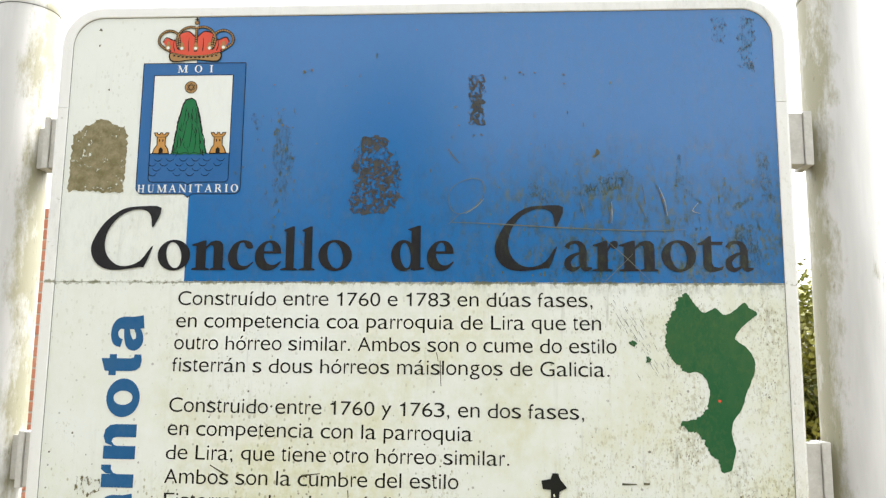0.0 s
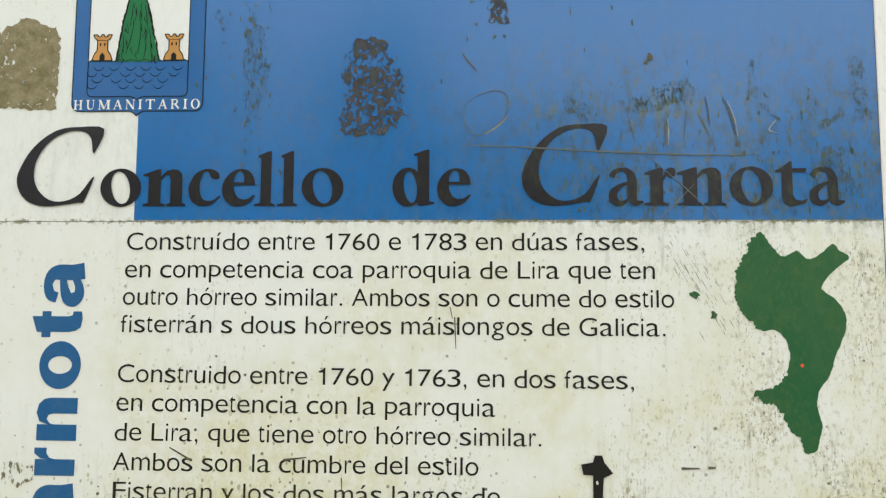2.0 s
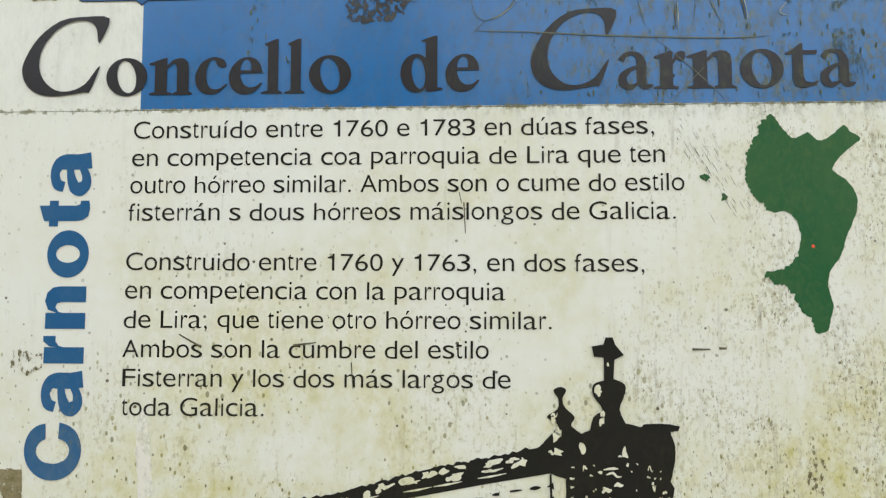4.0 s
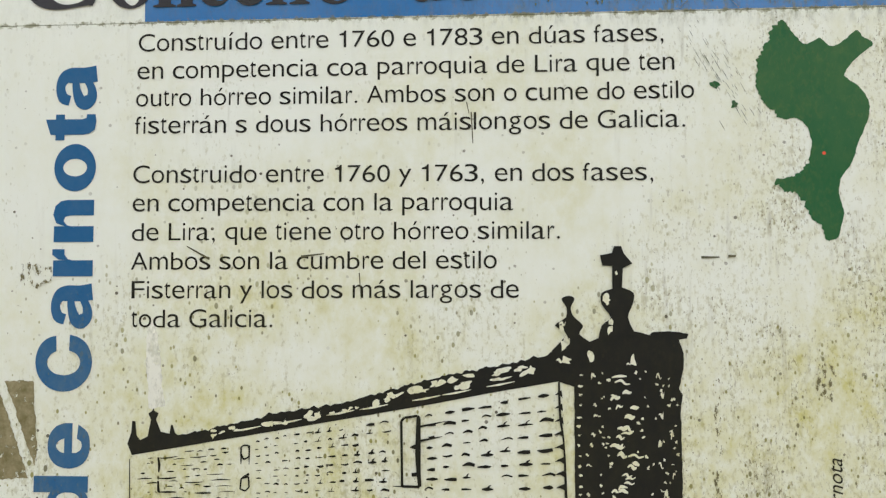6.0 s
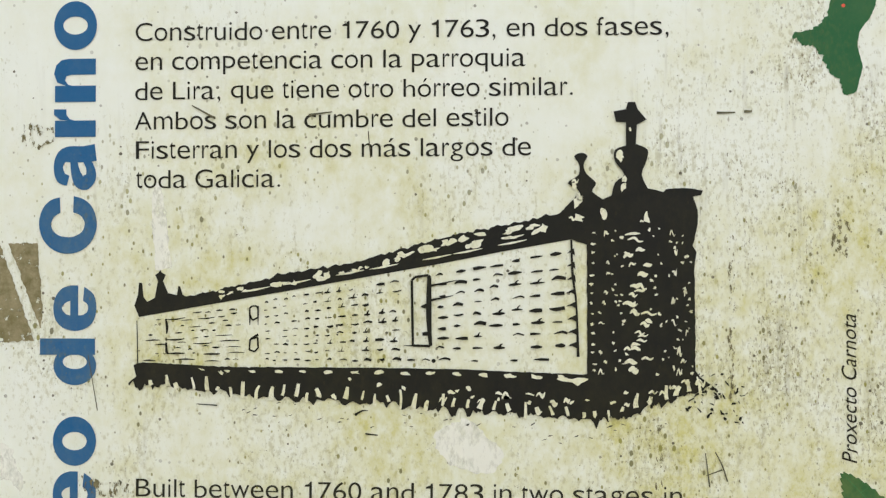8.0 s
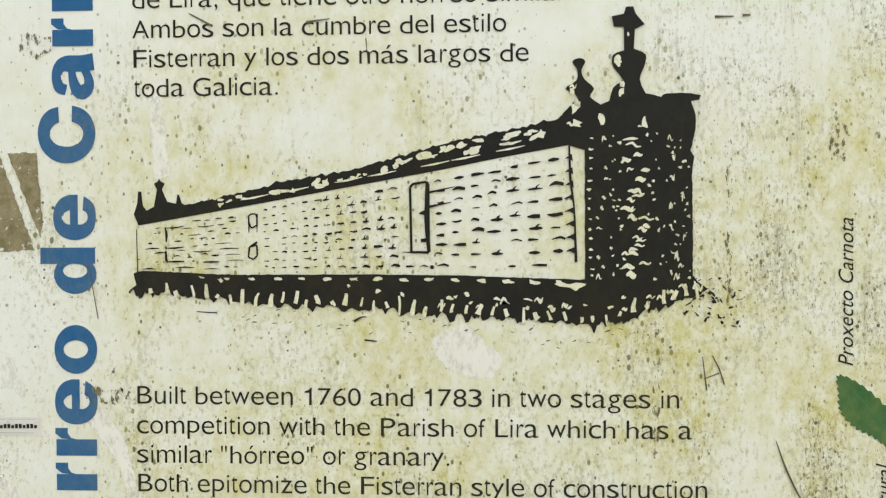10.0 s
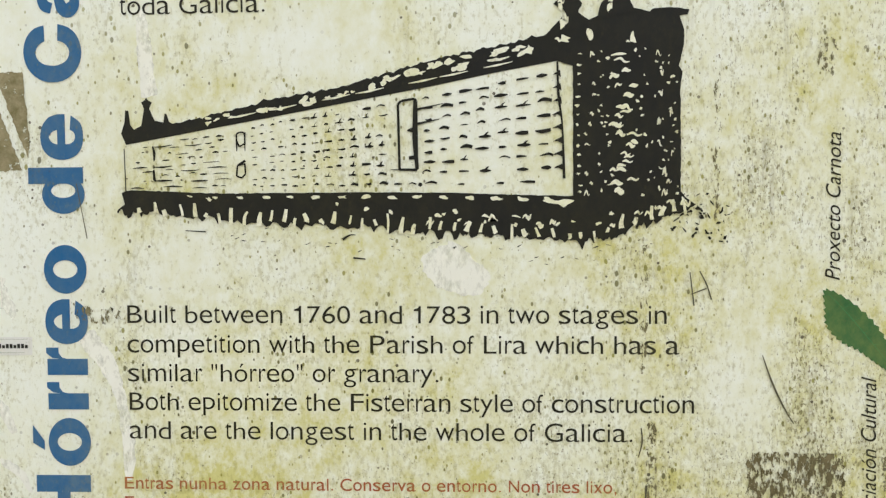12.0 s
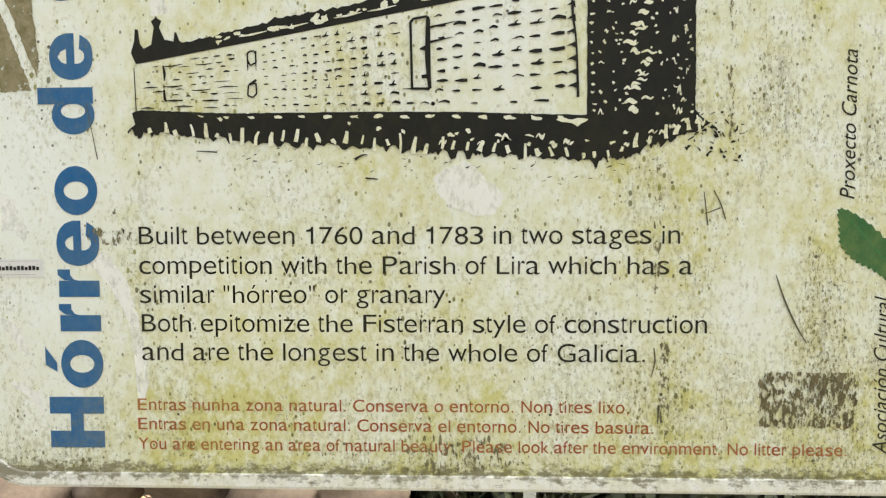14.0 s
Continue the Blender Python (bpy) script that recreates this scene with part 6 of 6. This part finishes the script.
def build_bush(x, y, height, radius, seed, count, leaf=None, words="yellow-green leafy shrub, darker low down"):
    """A shrub: limbs from the foot and a crown of many small leaves in uneven clumps."""
    r = random.Random(seed)
    root = new("bush")
    root.location = (x, y, 0)
    tips, verts, faces = [], [], []
    for n in range(11):
        a, out = r.uniform(0, 6.3), r.uniform(0.15, 0.85) * radius
        top = Vector((math.cos(a) * out, math.sin(a) * out, height * r.uniform(0.5, 0.97)))
        pts = [Vector((0.06 * math.cos(a), 0.06 * math.sin(a), -0.05)), Vector((top.x * 0.35, top.y * 0.35, top.z * 0.5)), top]
        base = len(verts)
        for i, p in enumerate(pts):
            rad = (0.035, 0.022, 0.006)[i]
            for j in range(6):
                b = j * math.pi / 3
                verts.append((p.x + rad * math.cos(b), p.y + rad * math.sin(b), p.z))
        for i in range(2):
            for j in range(6):
                faces.append((base + i * 6 + j, base + i * 6 + (j + 1) % 6, base + (i + 1) * 6 + (j + 1) % 6, base + (i + 1) * 6 + j))
        for k in range(5):
            t = r.uniform(0.25, 1.0)
            p = pts[1].lerp(pts[2], (t - 0.25) / 0.75)
            tips.append(p + Vector((r.gauss(0, 0.2), r.gauss(0, 0.2), r.gauss(0, 0.12))) * radius)
    from_data("limbs", verts, faces, BARK, root)
    verts, faces = [], []
    for n in range(count):
        c = r.choice(tips)
        p = c + Vector((r.gauss(0, 0.13), r.gauss(0, 0.13), r.gauss(0, 0.13))) * radius
        if p.z < 0.05:
            p.z = 0.05 + r.random() * 0.4
        d = Vector((r.gauss(0, 1), r.gauss(0, 1), r.gauss(0.3, 0.8))).normalized()
        s = d.orthogonal().normalized()
        s.rotate(Matrix.Rotation(r.uniform(0, 6.3), 3, d))
        ln, wd = r.uniform(0.035, 0.07), r.uniform(0.012, 0.022)
        b = len(verts)
        for q in (p - d * ln / 2, p + s * wd, p + d * ln / 2, p - s * wd):
            verts.append(tuple(q))
        faces += [(b, b + 1, b + 2), (b, b + 2, b + 3)]
    from_data("crown", verts, faces, leaf or LEAF, root)
    tagged(root, words, "bush", "bushes behind the board")


for bx, by, bh, br, bs, bn in ((2.2, 5.0, 2.35, 0.9, 1, 17000), (3.2, 5.3, 2.4, 1.0, 2, 15000), (1.0, 6.4, 2.2, 1.0, 3, 8000), (2.9, 6.6, 2.6, 1.1, 6, 15000), (4.6, 6.6, 2.7, 1.3, 4, 9000), (-0.6, 7.4, 2.0, 1.1, 5, 8000)):
    build_bush(bx, by, bh, br, bs, bn)


# low shrubs added as dark filler where the ground lies in shade
for bx, by, bs in ((0.42, 0.95, 11), (0.95, 1.0, 12), (0.05, 1.25, 13), (1.5, 1.1, 14)):
    build_bush(bx, by, 0.50, 0.40, bs, 5200, DARKLEAF, "low added shrub, its near-black leaves standing in for shade")

def build_reflection_tree(x, y, height, radius, seed, count):
    """An unseen reflection blocker shaped as a broadleaf tree: tapered trunk, limbs and a ragged crown of leaf clumps
    down to near the ground.
    """
    r = random.Random(seed)
    root = new("tree")
    root.location = (x, y, 0)
    tips, verts, faces = [], [], []

    def limb(pts, radii):
        base = len(verts)
        for p, rad in zip(pts, radii):
            for j in range(7):
                b = j * 2 * math.pi / 7
                verts.append((p.x + rad * math.cos(b), p.y + rad * math.sin(b), p.z))
        for i in range(len(pts) - 1):
            for j in range(7):
                faces.append((base + i * 7 + j, base + i * 7 + (j + 1) % 7, base + (i + 1) * 7 + (j + 1) % 7, base + (i + 1) * 7 + j))

    limb([Vector((0, 0, -0.1)), Vector((0.05, 0.03, height * 0.35)), Vector((-0.04, 0.05, height * 0.7)), Vector((0, 0, height * 0.93))], (0.17, 0.13, 0.07, 0.015))
    for n in range(20):
        a, foot = r.uniform(0, 6.3), r.uniform(0.12, 0.8)
        out = radius * r.uniform(0.55, 1.0) * (1.0 - 0.55 * abs(foot - 0.35))
        start = Vector((0, 0, height * foot))
        tip = start + Vector((math.cos(a) * out, math.sin(a) * out, height * r.uniform(0.04, 0.2)))
        limb([start, start.lerp(tip, 0.5) + Vector((0, 0, -0.06)), tip], (0.05, 0.03, 0.008))
        tips += [start.lerp(tip, k) + Vector((r.gauss(0, 0.12), r.gauss(0, 0.12), r.gauss(0, 0.10))) * radius for k in (0.45, 0.65, 0.85, 1.0)]
    from_data("trunk", verts, faces, BARK, root)
    verts, faces = [], []
    for n in range(count):
        p = r.choice(tips) + Vector((r.gauss(0, 0.15), r.gauss(0, 0.15), r.gauss(0, 0.12))) * radius
        p.z = max(p.z, 0.1 + r.random() * 0.3)
        d = Vector((r.gauss(0, 1), r.gauss(0, 1), r.gauss(0, 0.8))).normalized()
        q = d.orthogonal().normalized()
        q.rotate(Matrix.Rotation(r.uniform(0, 6.3), 3, d))
        ln, wd = r.uniform(0.09, 0.17), r.uniform(0.03, 0.06)
        b = len(verts)
        for c in (p - d * ln / 2, p + q * wd, p + d * ln / 2, p - q * wd):
            verts.append(tuple(c))
        faces += [(b, b + 1, b + 2), (b, b + 2, b + 3)]
    from_data("crown", verts, faces, DARKLEAF, root)
    tagged(root, "unseen dark broadleaf tree added to darken the board's reflection", "tree", "trees facing the board")


# added out of view: block low sky from the blue field's reflection
for tx, ty, th, tr, ts in ((-9.5, -9.0, 5.6, 2.2, 61), (-6.4, -8.4, 5.3, 2.0, 62), (-3.6, -8.8, 5.3, 1.9, 63), (-1.2, -9.3, 5.0, 1.8, 64), (1.2, -9.8, 4.5, 1.8, 65), (3.8, -10.2, 4.3, 1.8, 66), (6.6, -10.5, 4.4, 2.0, 67)):
    build_reflection_tree(tx, ty, th, tr, ts, 7000)

# a heap of field stones behind the board's foot
rw = random.Random(17)
for row, (z, y) in enumerate(((0.10, 0.62), (0.27, 0.68), (0.42, 0.76))):
    x = -1.25 + 0.07 * row
    while x < (0.16, 0.05, -0.08)[row]:
        size = rw.uniform(0.085, 0.13)
        ob = part("stone", build_stone(rw, size), STONE if rw.random() < 0.35 else BROWNSTONE)
        ob.location = (x, y + rw.uniform(-0.03, 0.03), z + rw.uniform(-0.015, 0.015))
        ob.rotation_euler = (rw.uniform(-0.3, 0.3), rw.uniform(-0.3, 0.3), rw.uniform(0, 6.3))
        tagged(ob, "rounded field stone with lichen, heaped low behind the board", "stone", "stones of the heap")
        x += size * rw.uniform(1.45, 1.8)

railing = new("red_railing")
tagged(railing, "small dark red iron railing low behind the board", "railing")
railing.location = (0.42, 2.1, 0)
for n in range(5):
    bm = bmesh.new()
    box(bm, -0.06 + 0.03 * n - 0.006, -0.06 + 0.03 * n + 0.006, -0.006, 0.006, -0.03, 0.62, 0.002)
    part("bar", bm, RED_IRON, railing)
bm = bmesh.new()
box(bm, -0.09, 0.09, -0.010, 0.010, 0.12, 0.15, 0.003)
part("rail", bm, RED_IRON, railing)


def build_brick_wall(cx, y, width, height):
    """A low unplastered wall of fired brick with deep pale joints."""
    root = new("brick_wall")
    tagged(root, "unplastered orange brick wall with pale joints", "wall")
    root.location = (cx, y, 0)
    bm = bmesh.new()
    box(bm, -width / 2, width / 2, 0.012, 0.2, -0.1, height)
    part("mortar_core", bm, MORTAR, root)
    bm = bmesh.new()
    box(bm, -0.125, 0.125, 0.0, 0.10, 0.0, 0.085, 0.004)
    me = bpy.data.meshes.new("brick")
    bm.to_mesh(me)
    bm.free()
    me.materials.append(BRICK)
    r = random.Random(9)
    course, n = 0.105, 0
    for j in range(int(height / course)):
        x = -width / 2 + 0.125 + (0.13 if j % 2 else 0.0)
        while x < width / 2 - 0.1:
            b = new("brick", me)
            b.parent = root
            b.location = (x, r.uniform(-0.004, 0.004), j * course + 0.01)
            x += 0.268


build_brick_wall(-4.1, 6.9, 2.9, 3.15)
